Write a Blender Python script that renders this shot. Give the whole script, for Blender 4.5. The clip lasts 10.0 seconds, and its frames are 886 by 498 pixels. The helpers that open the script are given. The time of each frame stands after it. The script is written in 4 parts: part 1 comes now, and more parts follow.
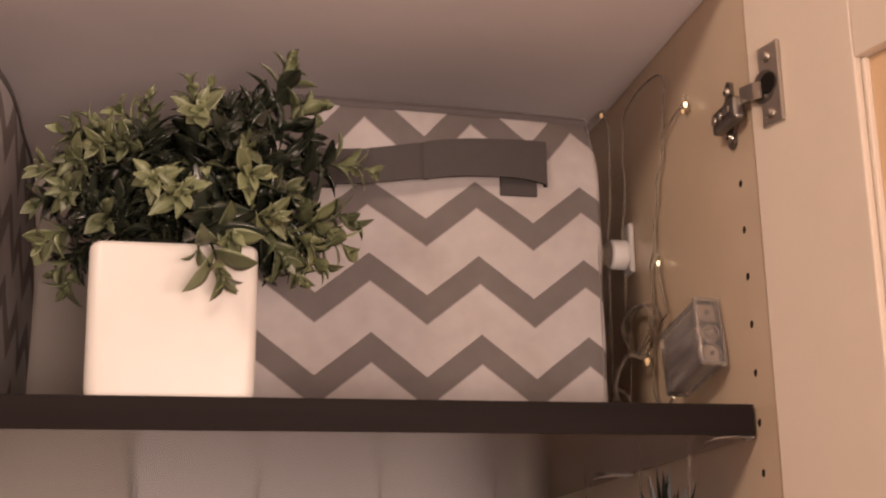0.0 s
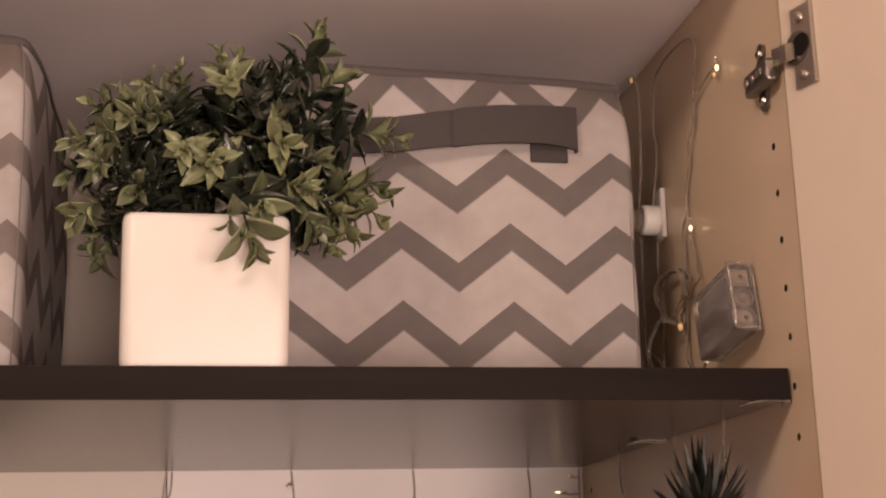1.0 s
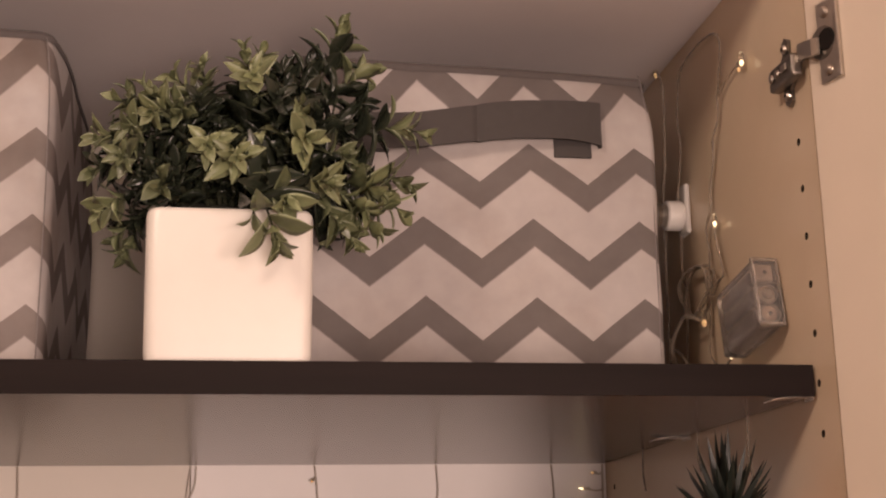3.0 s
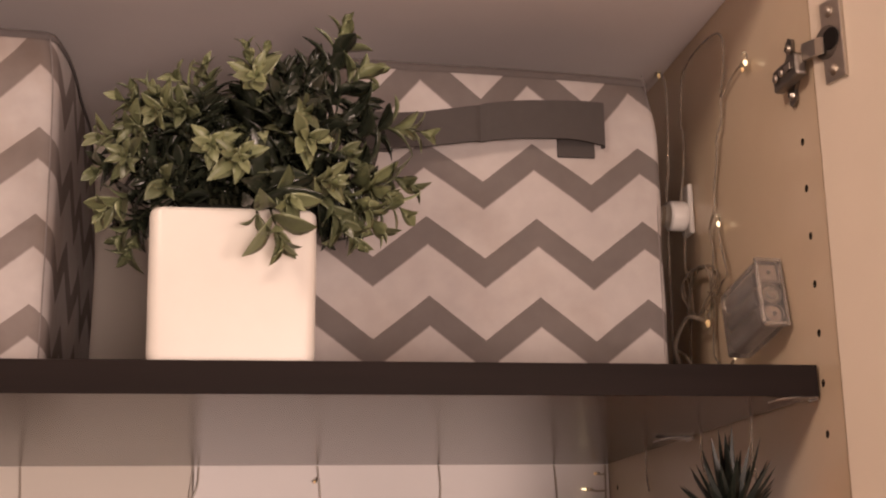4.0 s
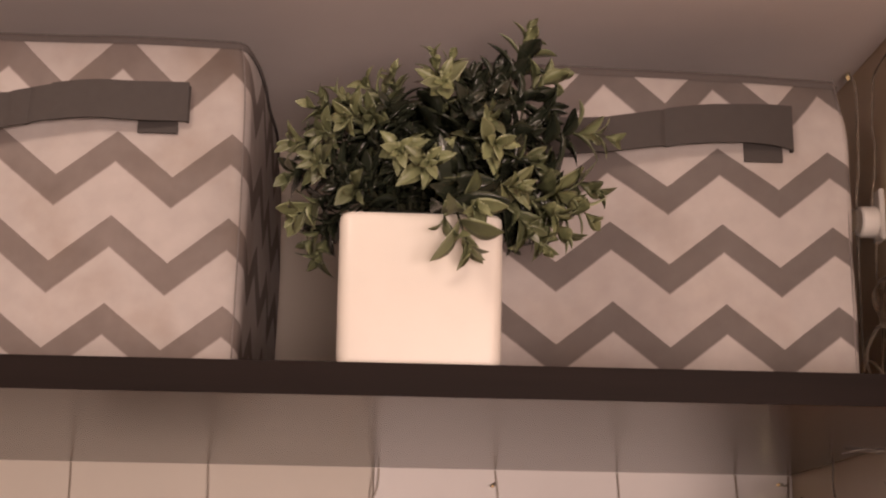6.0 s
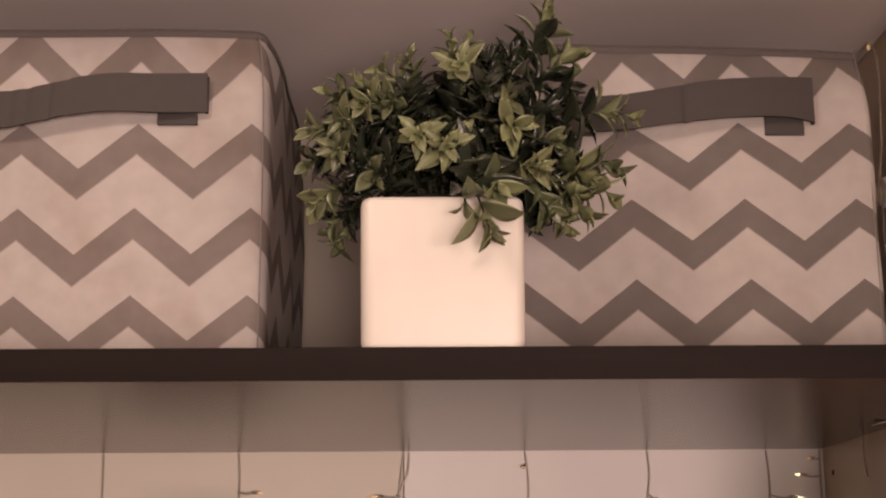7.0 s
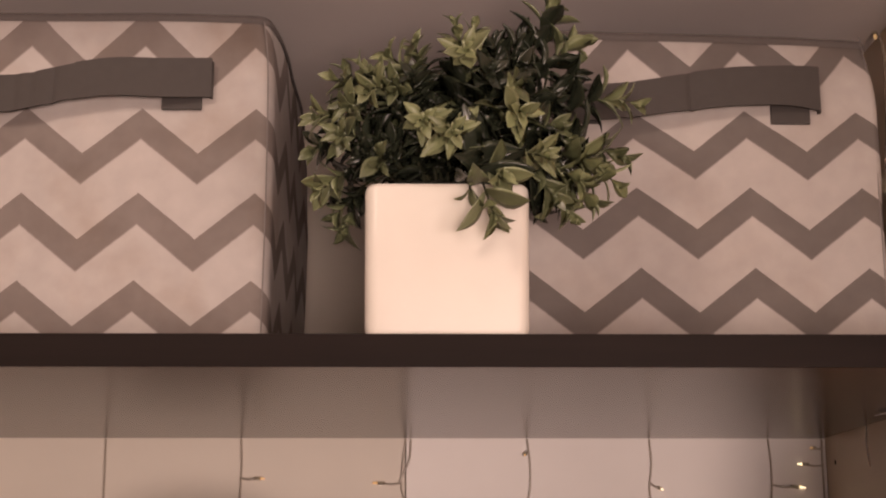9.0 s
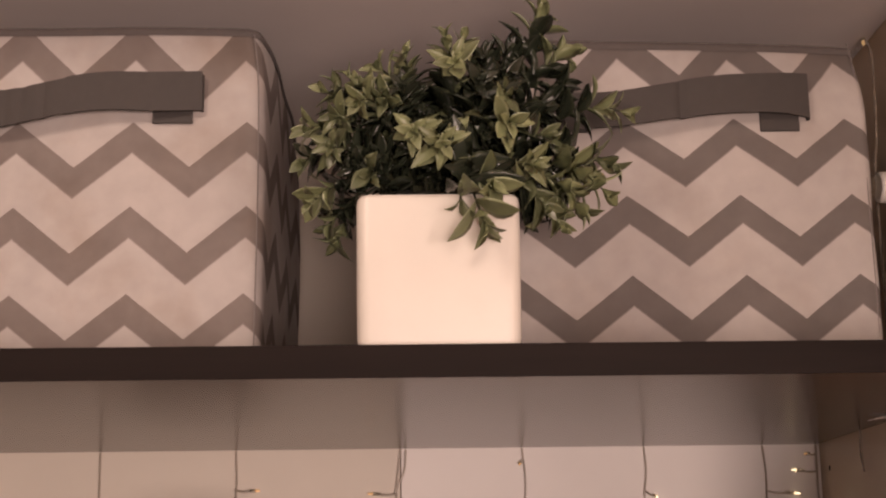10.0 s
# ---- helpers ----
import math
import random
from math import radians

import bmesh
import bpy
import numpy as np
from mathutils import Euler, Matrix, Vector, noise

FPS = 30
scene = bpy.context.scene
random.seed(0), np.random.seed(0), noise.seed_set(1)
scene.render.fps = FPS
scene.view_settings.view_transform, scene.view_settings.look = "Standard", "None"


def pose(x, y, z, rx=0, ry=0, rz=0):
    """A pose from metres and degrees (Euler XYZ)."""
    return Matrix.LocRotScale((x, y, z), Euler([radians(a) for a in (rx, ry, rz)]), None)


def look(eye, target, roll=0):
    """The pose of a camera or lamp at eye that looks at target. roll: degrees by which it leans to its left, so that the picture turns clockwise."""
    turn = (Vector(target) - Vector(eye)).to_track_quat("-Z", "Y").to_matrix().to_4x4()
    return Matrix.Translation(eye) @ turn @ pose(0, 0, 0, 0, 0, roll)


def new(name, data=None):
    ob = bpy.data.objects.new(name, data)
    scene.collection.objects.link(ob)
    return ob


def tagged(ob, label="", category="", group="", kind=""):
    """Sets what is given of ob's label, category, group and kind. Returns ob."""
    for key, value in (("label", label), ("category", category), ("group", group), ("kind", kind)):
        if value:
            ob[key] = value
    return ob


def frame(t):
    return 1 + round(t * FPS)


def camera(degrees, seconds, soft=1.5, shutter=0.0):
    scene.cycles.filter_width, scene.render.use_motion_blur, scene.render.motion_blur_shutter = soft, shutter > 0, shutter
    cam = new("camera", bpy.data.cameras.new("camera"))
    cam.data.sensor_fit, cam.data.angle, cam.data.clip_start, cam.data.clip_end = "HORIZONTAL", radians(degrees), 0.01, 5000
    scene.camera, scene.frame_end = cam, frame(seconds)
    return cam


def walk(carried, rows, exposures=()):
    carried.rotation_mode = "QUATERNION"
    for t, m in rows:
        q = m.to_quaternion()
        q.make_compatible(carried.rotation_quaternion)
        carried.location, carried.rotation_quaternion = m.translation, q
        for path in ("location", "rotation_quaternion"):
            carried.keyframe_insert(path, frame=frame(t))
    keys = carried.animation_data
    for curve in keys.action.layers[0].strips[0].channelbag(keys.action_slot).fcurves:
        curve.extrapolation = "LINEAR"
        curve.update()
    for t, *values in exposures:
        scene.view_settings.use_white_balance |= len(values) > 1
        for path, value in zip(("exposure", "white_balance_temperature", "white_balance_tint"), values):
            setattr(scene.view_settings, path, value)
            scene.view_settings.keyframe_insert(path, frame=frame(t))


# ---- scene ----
cam = camera(36.5, 10.0, soft=2.1, shutter=0.6)
PATH = [
    (0, (-0.366, -0.763, 1.772), (0.017, 1.128, 2.3), -1.0),
    (0.5, (-0.364, -0.762, 1.77), (-0.012, 1.139, 2.28), -1.4),
    (1, (-0.368, -0.761, 1.771), (-0.025, 1.149, 2.256), -1.4),
    (1.5, (-0.366, -0.761, 1.769), (-0.043, 1.154, 2.249), -1.4),
    (2, (-0.367, -0.76, 1.77), (-0.052, 1.157, 2.246), -1.3),
    (2.5, (-0.367, -0.761, 1.771), (-0.057, 1.156, 2.249), -1.1),
    (4, (-0.368, -0.759, 1.77), (-0.063, 1.158, 2.252), -1.0),
    (4.5, (-0.366, -0.763, 1.77), (-0.097, 1.159, 2.253), -0.6),
    (4.6, (-0.366, -0.763, 1.77), (-0.1125, 1.161, 2.252), -0.6),
    (4.7, (-0.367, -0.762, 1.769), (-0.163, 1.168, 2.223), -0.6),
    (4.9, (-0.37, -0.761, 1.767), (-0.191, 1.175, 2.196), -0.5),
    (5, (-0.371, -0.76, 1.764), (-0.211, 1.185, 2.203), -0.7),
    (5.03, (-0.372, -0.76, 1.765), (-0.220, 1.185, 2.204), -0.6),
    (5.1, (-0.374, -0.76, 1.767), (-0.293, 1.190, 2.207), -0.2),
    (5.2, (-0.378, -0.759, 1.769), (-0.353, 1.192, 2.208), 0.3),
    (5.3, (-0.378, -0.759, 1.768), (-0.351, 1.193, 2.203), 0.2),
    (5.4, (-0.377, -0.759, 1.767), (-0.341, 1.19, 2.217), -0.1),
    (5.5, (-0.376, -0.759, 1.766), (-0.331, 1.185, 2.233), -0.8),
    (5.6, (-0.379, -0.759, 1.768), (-0.317, 1.181, 2.249), 0.1),
    (5.7, (-0.382, -0.759, 1.769), (-0.311, 1.178, 2.263), 1.3),
    (6.8, (-0.378, -0.76, 1.769), (-0.361, 1.184, 2.239), -0.4),
    (7, (-0.378, -0.76, 1.769), (-0.357, 1.185, 2.235), -0.4),
    (7.5, (-0.379, -0.759, 1.769), (-0.366, 1.188, 2.224), 0.1),
    (8, (-0.379, -0.759, 1.771), (-0.368, 1.19, 2.22), 0.1),
    (8.5, (-0.378, -0.759, 1.771), (-0.367, 1.191, 2.216), 0.1),
    (9, (-0.38, -0.758, 1.769), (-0.361, 1.191, 2.217), 0.0),
    (9.5, (-0.378, -0.761, 1.772), (-0.359, 1.188, 2.218), -0.0),
    (10, (-0.378, -0.76, 1.769), (-0.351, 1.186, 2.231), -0.7),
]
walk(cam, [(t, look(eye, target, roll)) for t, eye, target, roll in PATH], [(0, 0.07), (4.6, 0.06), (5.4, -0.04), (10, -0.04)])

# ---- light ----
world = bpy.data.worlds.new("world")
world.use_nodes = True
world.node_tree.nodes["Background"].inputs["Color"].default_value = (1.0, 0.8, 0.65, 1)
world.node_tree.nodes["Background"].inputs["Strength"].default_value = 0.02
scene.world = world


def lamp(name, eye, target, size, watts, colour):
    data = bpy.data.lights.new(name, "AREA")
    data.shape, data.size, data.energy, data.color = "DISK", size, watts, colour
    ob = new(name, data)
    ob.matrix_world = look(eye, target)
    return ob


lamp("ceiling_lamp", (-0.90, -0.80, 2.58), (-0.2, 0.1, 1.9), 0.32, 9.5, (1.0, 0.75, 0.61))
# unseen fill, added in front to brighten the bins and back board
lamp("front_fill", (-0.10, -2.0, 1.50), (-0.35, 0.5, 1.88), 0.62, 32, (1.0, 0.730, 0.630))
# unseen light, added on the right for an assumed source there
lamp("side_fill", (0.78, -1.65, 1.78), (-0.35, 0.3, 1.95), 0.45, 13, (1.0, 0.730, 0.630))

# ---- materials ----


def mat(name, base, rough=0.5, metal=0.0, vary=0.08, grain=60.0, bump=0.0, bump_scale=400.0, stretch=(1, 1, 1), spec=0.5, coat=0.0, trans=0.0, random_amount=0.0, gloss_vary=0.06):
    """A surface with two scales of colour variation, uneven gloss and fine relief."""
    m = bpy.data.materials.new(name)
    m.use_nodes = True
    n, l = m.node_tree.nodes, m.node_tree.links
    b = n["Principled BSDF"]
    tc = n.new("ShaderNodeTexCoord")
    mp = n.new("ShaderNodeMapping")
    mp.inputs["Scale"].default_value = stretch
    l.new(tc.outputs["Object"], mp.inputs["Vector"])
    big, fine = n.new("ShaderNodeTexNoise"), n.new("ShaderNodeTexNoise")
    big.inputs["Scale"].default_value, fine.inputs["Scale"].default_value = grain * 0.12, grain
    big.inputs["Detail"].default_value, fine.inputs["Detail"].default_value = 3, 5
    for t in (big, fine):
        l.new(mp.outputs[0], t.inputs["Vector"])
    mix = n.new("ShaderNodeMath")
    mix.operation = "ADD"
    l.new(big.outputs["Fac"], mix.inputs[0])
    l.new(fine.outputs["Fac"], mix.inputs[1])
    ramp = n.new("ShaderNodeMapRange")
    ramp.inputs["From Min"].default_value, ramp.inputs["From Max"].default_value = 0.6, 1.4
    ramp.inputs["To Min"].default_value, ramp.inputs["To Max"].default_value = 1 - vary, 1 + vary
    l.new(mix.outputs[0], ramp.inputs["Value"])
    value = ramp.outputs[0]
    if random_amount:
        info = n.new("ShaderNodeObjectInfo")
        rr = n.new("ShaderNodeMapRange")
        rr.inputs["To Min"].default_value, rr.inputs["To Max"].default_value = 1 - random_amount, 1 + random_amount
        l.new(info.outputs["Random"], rr.inputs["Value"])
        mul = n.new("ShaderNodeMath")
        mul.operation = "MULTIPLY"
        l.new(value, mul.inputs[0])
        l.new(rr.outputs[0], mul.inputs[1])
        value = mul.outputs[0]
    hsv = n.new("ShaderNodeHueSaturation")
    hsv.inputs["Color"].default_value = (*base, 1)
    l.new(value, hsv.inputs["Value"])
    l.new(hsv.outputs[0], b.inputs["Base Color"])
    rg = n.new("ShaderNodeMapRange")
    rg.inputs["To Min"].default_value, rg.inputs["To Max"].default_value = max(rough - gloss_vary, 0.02), min(rough + gloss_vary, 1)
    l.new(big.outputs["Fac"], rg.inputs["Value"])
    l.new(rg.outputs[0], b.inputs["Roughness"])
    b.inputs["Metallic"].default_value = metal
    b.inputs["Specular IOR Level"].default_value = spec
    b.inputs["Coat Weight"].default_value = coat
    b.inputs["Transmission Weight"].default_value = trans
    if bump:
        t = n.new("ShaderNodeTexNoise")
        t.inputs["Scale"].default_value, t.inputs["Detail"].default_value = bump_scale, 4
        l.new(mp.outputs[0], t.inputs["Vector"])
        bp = n.new("ShaderNodeBump")
        bp.inputs["Strength"].default_value, bp.inputs["Distance"].default_value = bump, 0.0006
        l.new(t.outputs["Fac"], bp.inputs["Height"])
        l.new(bp.outputs[0], b.inputs["Normal"])
    return m


def fabric_chevron(name, ink, smudge, skew):
    """Woven off-white cloth printed with grey zigzags; the zigzag runs along the cloth's own UVs, in metres."""
    m = mat(name, (0.392, 0.364, 0.352), 0.85, vary=0.10, grain=70, bump=0.25, bump_scale=1500)
    n, l = m.node_tree.nodes, m.node_tree.links

    def math_node(op, a, b=None):
        k = n.new("ShaderNodeMath")
        k.operation = op
        for i, v in enumerate((a, b)):
            if v is None:
                continue
            if isinstance(v, (int, float)):
                k.inputs[i].default_value = v
            else:
                l.new(v, k.inputs[i])
        return k.outputs[0]

    uv, sep = n.new("ShaderNodeUVMap"), n.new("ShaderNodeSeparateXYZ")
    uv.uv_map = "cloth"
    l.new(uv.outputs[0], sep.inputs[0])
    wob = n.new("ShaderNodeTexNoise")
    wob.inputs["Scale"].default_value, wob.inputs["Detail"].default_value = 260, 2
    l.new(uv.outputs[0], wob.inputs["Vector"])
    wobble = math_node("MULTIPLY", math_node("SUBTRACT", wob.outputs["Fac"], 0.5), 0.0009)
    x = math_node("FRACT", math_node("DIVIDE", math_node("SUBTRACT", sep.outputs[0], 0.0050), 0.0822))
    # the peaks lean over to one side higher up the cloth
    apex = math_node("SUBTRACT", 0.5, math_node("MULTIPLY", math_node("MAXIMUM", math_node("SUBTRACT", sep.outputs[1], 0.09), 0.0), skew))
    up = math_node("DIVIDE", x, apex)
    down = math_node("DIVIDE", math_node("SUBTRACT", 1.0, x), math_node("SUBTRACT", 1.0, apex))
    rise = math_node("MULTIPLY", math_node("MINIMUM", up, down), 0.0325)
    z = math_node("SUBTRACT", math_node("ADD", sep.outputs[1], wobble), rise)
    s = math_node("FRACT", math_node("DIVIDE", math_node("SUBTRACT", z, 0.100), 0.0607))
    edge = n.new("ShaderNodeMapRange")
    edge.inputs["From Min"].default_value, edge.inputs["From Max"].default_value = 0.618, 0.648
    l.new(s, edge.inputs["Value"])
    old = n["Principled BSDF"].inputs["Base Color"].links[0].from_socket
    mixc = n.new("ShaderNodeMix")
    mixc.data_type, mixc.blend_type = "RGBA", "MULTIPLY"
    mixc.inputs["B"].default_value = (*ink, 1)
    # the ink took unevenly
    take = n.new("ShaderNodeTexNoise")
    take.inputs["Scale"].default_value, take.inputs["Detail"].default_value = 28, 4
    l.new(uv.outputs[0], take.inputs["Vector"])
    l.new(math_node("MULTIPLY", edge.outputs[0], math_node("SUBTRACT", 1.0, math_node("MULTIPLY", take.outputs["Fac"], smudge * 0.35))), mixc.inputs["Factor"])
    l.new(old, mixc.inputs["A"])
    # brownish handling smudges
    dirt, spots = n.new("ShaderNodeTexNoise"), n.new("ShaderNodeMapRange")
    dirt.inputs["Scale"].default_value, dirt.inputs["Detail"].default_value = 13, 5
    l.new(uv.outputs[0], dirt.inputs["Vector"])
    spots.inputs["From Min"].default_value, spots.inputs["From Max"].default_value, spots.inputs["To Max"].default_value = 0.48, 0.72, smudge
    l.new(dirt.outputs["Fac"], spots.inputs["Value"])
    soil = n.new("ShaderNodeMix")
    soil.data_type, soil.blend_type = "RGBA", "MULTIPLY"
    soil.inputs["B"].default_value = (0.76, 0.68, 0.60, 1)
    l.new(spots.outputs[0], soil.inputs["Factor"])
    l.new(mixc.outputs["Result"], soil.inputs["A"])
    l.new(soil.outputs["Result"], n["Principled BSDF"].inputs["Base Color"])
    return m


def glowing(name, colour, strength):
    m = bpy.data.materials.new(name)
    m.use_nodes = True
    b = m.node_tree.nodes["Principled BSDF"]
    b.inputs["Base Color"].default_value = (*colour, 1)
    b.inputs["Emission Color"].default_value = (*colour, 1)
    b.inputs["Emission Strength"].default_value = strength
    return m


def leaf_material(name, mid, edge, gloss):
    """Waxy moulded leaf: a darker blade with a paler rim and midrib, varied leaf by leaf."""
    m = mat(name, mid, gloss, vary=0.25, grain=160, bump=0.2, bump_scale=500, random_amount=0.28, spec=0.45)
    n, l = m.node_tree.nodes, m.node_tree.links
    uv, sep = n.new("ShaderNodeUVMap"), n.new("ShaderNodeSeparateXYZ")
    uv.uv_map = "blade"
    l.new(uv.outputs[0], sep.inputs[0])
    ab = n.new("ShaderNodeMath")
    ab.operation = "ABSOLUTE"
    l.new(sep.outputs[0], ab.inputs[0])
    rim = n.new("ShaderNodeMapRange")
    rim.inputs["From Min"].default_value, rim.inputs["From Max"].default_value = 0.62, 1.0
    rim.inputs["To Max"].default_value = 0.75
    l.new(ab.outputs[0], rim.inputs["Value"])
    old = n["Principled BSDF"].inputs["Base Color"].links[0].from_socket
    mixc = n.new("ShaderNodeMix")
    mixc.data_type = "RGBA"
    mixc.inputs["B"].default_value = (*edge, 1)
    l.new(rim.outputs[0], mixc.inputs["Factor"])
    l.new(old, mixc.inputs["A"])
    l.new(mixc.outputs["Result"], n["Principled BSDF"].inputs["Base Color"])
    n["Principled BSDF"].inputs["Subsurface Weight"].default_value = 0.0
    return m


MELAMINE = mat("cream_melamine", (0.67, 0.54, 0.39), 0.24, vary=0.03, grain=30, bump=0.04, bump_scale=300)
LINER = mat("white_back_board", (0.83, 0.80, 0.78), 0.45, vary=0.03, grain=20, bump=0.03)
LINER_LEFT = mat("yellower_back_board", (0.67, 0.62, 0.55), 0.45, vary=0.03, grain=20, bump=0.03)
TOPBOARD = mat("grey_white_top_board", (0.74, 0.685, 0.67), 0.40, vary=0.04, grain=20, bump=0.03)
DOOR = mat("cream_door_paint", (0.67, 0.58, 0.475), 0.38, vary=0.03, grain=25, bump=0.05, bump_scale=200)
BIRCH = mat("pale_birch_panel", (0.66, 0.46, 0.27), 0.45, vary=0.16, grain=70, stretch=(1, 1, 0.08))
DARKWOOD = mat("black_brown_wood_foil", (0.090, 0.054, 0.040), 0.24, vary=0.18, grain=120, stretch=(0.05, 1, 1), gloss_vary=0.015, spec=0.95)
DARKEDGE = mat("black_brown_edge_band", (0.012, 0.0085, 0.0078), 0.5, vary=0.25, grain=160, stretch=(0.06, 1, 1), bump=0.12, bump_scale=300, spec=0.07)
FABRIC = fabric_chevron("chevron_fabric", (0.275, 0.255, 0.25), 0.45, 0.42)
FABRIC_PALE_INK = fabric_chevron("pale_ink_chevron_fabric", (0.34, 0.300, 0.282), 0.8, 0.0)
BINDING = mat("grey_fabric_binding", (0.105, 0.093, 0.090), 0.9, vary=0.08, grain=200, bump=0.4, bump_scale=1200)
STRAP = mat("grey_webbing", (0.049, 0.043, 0.041), 0.8, vary=0.08, grain=160, bump=0.5, bump_scale=1600)
CERAMIC = mat("matt_white_ceramic", (0.630, 0.603, 0.555), 0.42, vary=0.025, grain=45, bump=0.06, bump_scale=350)
MOSS = mat("dark_moss_filler", (0.018, 0.02, 0.012), 0.95, vary=0.5, grain=140, bump=1.0, bump_scale=300)
STEM = mat("green_brown_stem", (0.024, 0.026, 0.012), 0.6, vary=0.2, grain=120)
# dark older leaves; the colour also carries shade from inside the bush
LEAF_OLD_SHADED = leaf_material("dark_green_leaf", (0.021, 0.026, 0.017), (0.044, 0.052, 0.030), 0.27)
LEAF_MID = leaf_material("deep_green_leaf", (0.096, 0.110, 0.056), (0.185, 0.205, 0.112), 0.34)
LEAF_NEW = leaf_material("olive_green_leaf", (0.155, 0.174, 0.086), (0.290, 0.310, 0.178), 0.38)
ALOE = mat("dark_spiky_leaf", (0.011, 0.016, 0.012), 0.45, vary=0.25, grain=120, bump=0.1)
PINK = mat("coral_pink_pot_glaze", (0.72, 0.27, 0.20), 0.45, vary=0.06, grain=40, bump=0.08)
STEEL = mat("nickel_plated_steel", (0.50, 0.46, 0.41), 0.28, 1.0, vary=0.1, grain=80)
# darker copy of the steel: the hinge's shade is put into its colour
STEEL_SHADED = mat("shaded_hinge_steel", (0.22, 0.20, 0.18), 0.36, 1.0, vary=0.12, grain=80)
# raw chipboard, darkened further so its colour carries the shade inside the holes
CHIPBOARD_SHADED = mat("shaded_raw_chipboard", (0.035, 0.024, 0.016), 0.95, vary=0.3, grain=400)
# black for small raised pieces that paint the shade of slots and hollows
BLACK = mat("painted_hollow_shade", (0.012, 0.010, 0.009), 0.9, vary=0.1, spec=0.1)
CLEAR = mat("clear_plastic_cable", (0.92, 0.88, 0.78), 0.08, vary=0.03, trans=0.95)
WIRE = mat("clear_brownish_wire", (0.66, 0.58, 0.48), 0.10, vary=0.12, grain=200, trans=0.72, spec=0.9)
CABLE = mat("translucent_grey_cable", (0.42, 0.36, 0.30), 0.3, vary=0.12, grain=200, trans=0.25)
BOXCLEAR = mat("clear_battery_box_plastic", (0.90, 0.87, 0.83), 0.10, vary=0.03, trans=0.92)
BATTERY = mat("grey_battery_sleeve", (0.30, 0.25, 0.22), 0.35, vary=0.2, grain=90, trans=0.45)
ENDPLATE = mat("tan_inner_plastic", (0.42, 0.33, 0.26), 0.4, vary=0.15, grain=120)
COPPER = mat("copper_spring", (0.75, 0.33, 0.18), 0.3, 1.0, vary=0.1)
HOOK = mat("white_hook_plastic", (0.80, 0.78, 0.74), 0.35, vary=0.03, grain=50)
BULB = glowing("warm_bulb_glow", (1.0, 0.76, 0.47), 1.8)
BULB_DIM = glowing("faint_bulb_glow", (0.85, 0.52, 0.24), 0.45)
WALLPAINT = mat("warm_white_wall_paint", (0.58, 0.49, 0.42), 0.8, vary=0.04, grain=15, bump=0.1, bump_scale=120)
FLOORWOOD = mat("oak_floor", (0.32, 0.21, 0.13), 0.45, vary=0.15, grain=40, stretch=(1, 0.1, 1))
DARKGLAZE = mat("black_brown_glaze", (0.03, 0.024, 0.022), 0.35, vary=0.15, grain=60)

# ---- building helpers ----


FLAT = set()


def link_mesh(name, bm, material, smooth=True, sharp=26):
    bmesh.ops.recalc_face_normals(bm, faces=bm.faces)
    me = bpy.data.meshes.new(name)
    bm.to_mesh(me)
    bm.free()
    me.materials.append(material)
    flat = id(bm) in FLAT
    FLAT.discard(id(bm))
    if smooth and not flat:
        me.polygons.foreach_set("use_smooth", [True] * len(me.polygons))
        me.set_sharp_from_angle(angle=radians(sharp))
    return new(name, me)


def part(name, bm, material, parent, label="", smooth=True):
    ob = link_mesh(name, bm, material, smooth)
    ob.parent = parent
    return tagged(ob, label)


def thing(name, at, label, category, group="", kind=""):
    ob = new(name)
    ob.location, ob.empty_display_size = at, 0.02
    return tagged(ob, label, category, group, kind)


def single(name, bm, material, label, category, kind="", smooth=True):
    return tagged(link_mesh(name, bm, material, smooth), label, category, "", kind)


def add_box(bm, x0, x1, y0, y1, z0, z1, bevel=0.0, seg=2):
    made = bmesh.ops.create_cube(bm, size=1.0)["verts"]
    bmesh.ops.scale(bm, vec=(x1 - x0, y1 - y0, z1 - z0), verts=made)
    bmesh.ops.translate(bm, vec=((x0 + x1) / 2, (y0 + y1) / 2, (z0 + z1) / 2), verts=made)
    FLAT.add(id(bm))
    if bevel:
        edges = {e for v in made for e in v.link_edges}
        bmesh.ops.bevel(bm, geom=list(edges), offset=bevel, segments=seg, profile=0.5, affect="EDGES")
    return bm


def box(*a, **k):
    return add_box(bmesh.new(), *a, **k)


def add_rings(bm, rings, cap=True, closed=True):
    rows = [[bm.verts.new(p) for p in r] for r in rings]
    n = len(rows[0])
    for a, b in zip(rows, rows[1:]):
        for i in range(n if closed else n - 1):
            j = (i + 1) % n
            bm.faces.new((a[i], a[j], b[j], b[i]))
    if cap:
        bm.faces.new(rows[0][::-1])
        bm.faces.new(rows[-1])
    return rows


def smooth_path(points, steps=6):
    """Points on a Catmull-Rom curve through the given ones."""
    p = [Vector(q) for q in points]
    p = [2 * p[0] - p[1], *p, 2 * p[-1] - p[-2]]
    out = []
    for a, b, c, d in zip(p, p[1:], p[2:], p[3:]):
        for i in range(steps):
            t = i / steps
            out.append(0.5 * (2 * b + (c - a) * t + (2 * a - 5 * b + 4 * c - d) * t * t + (3 * b - a - 3 * c + d) * t ** 3))
    return out + [p[-2]]


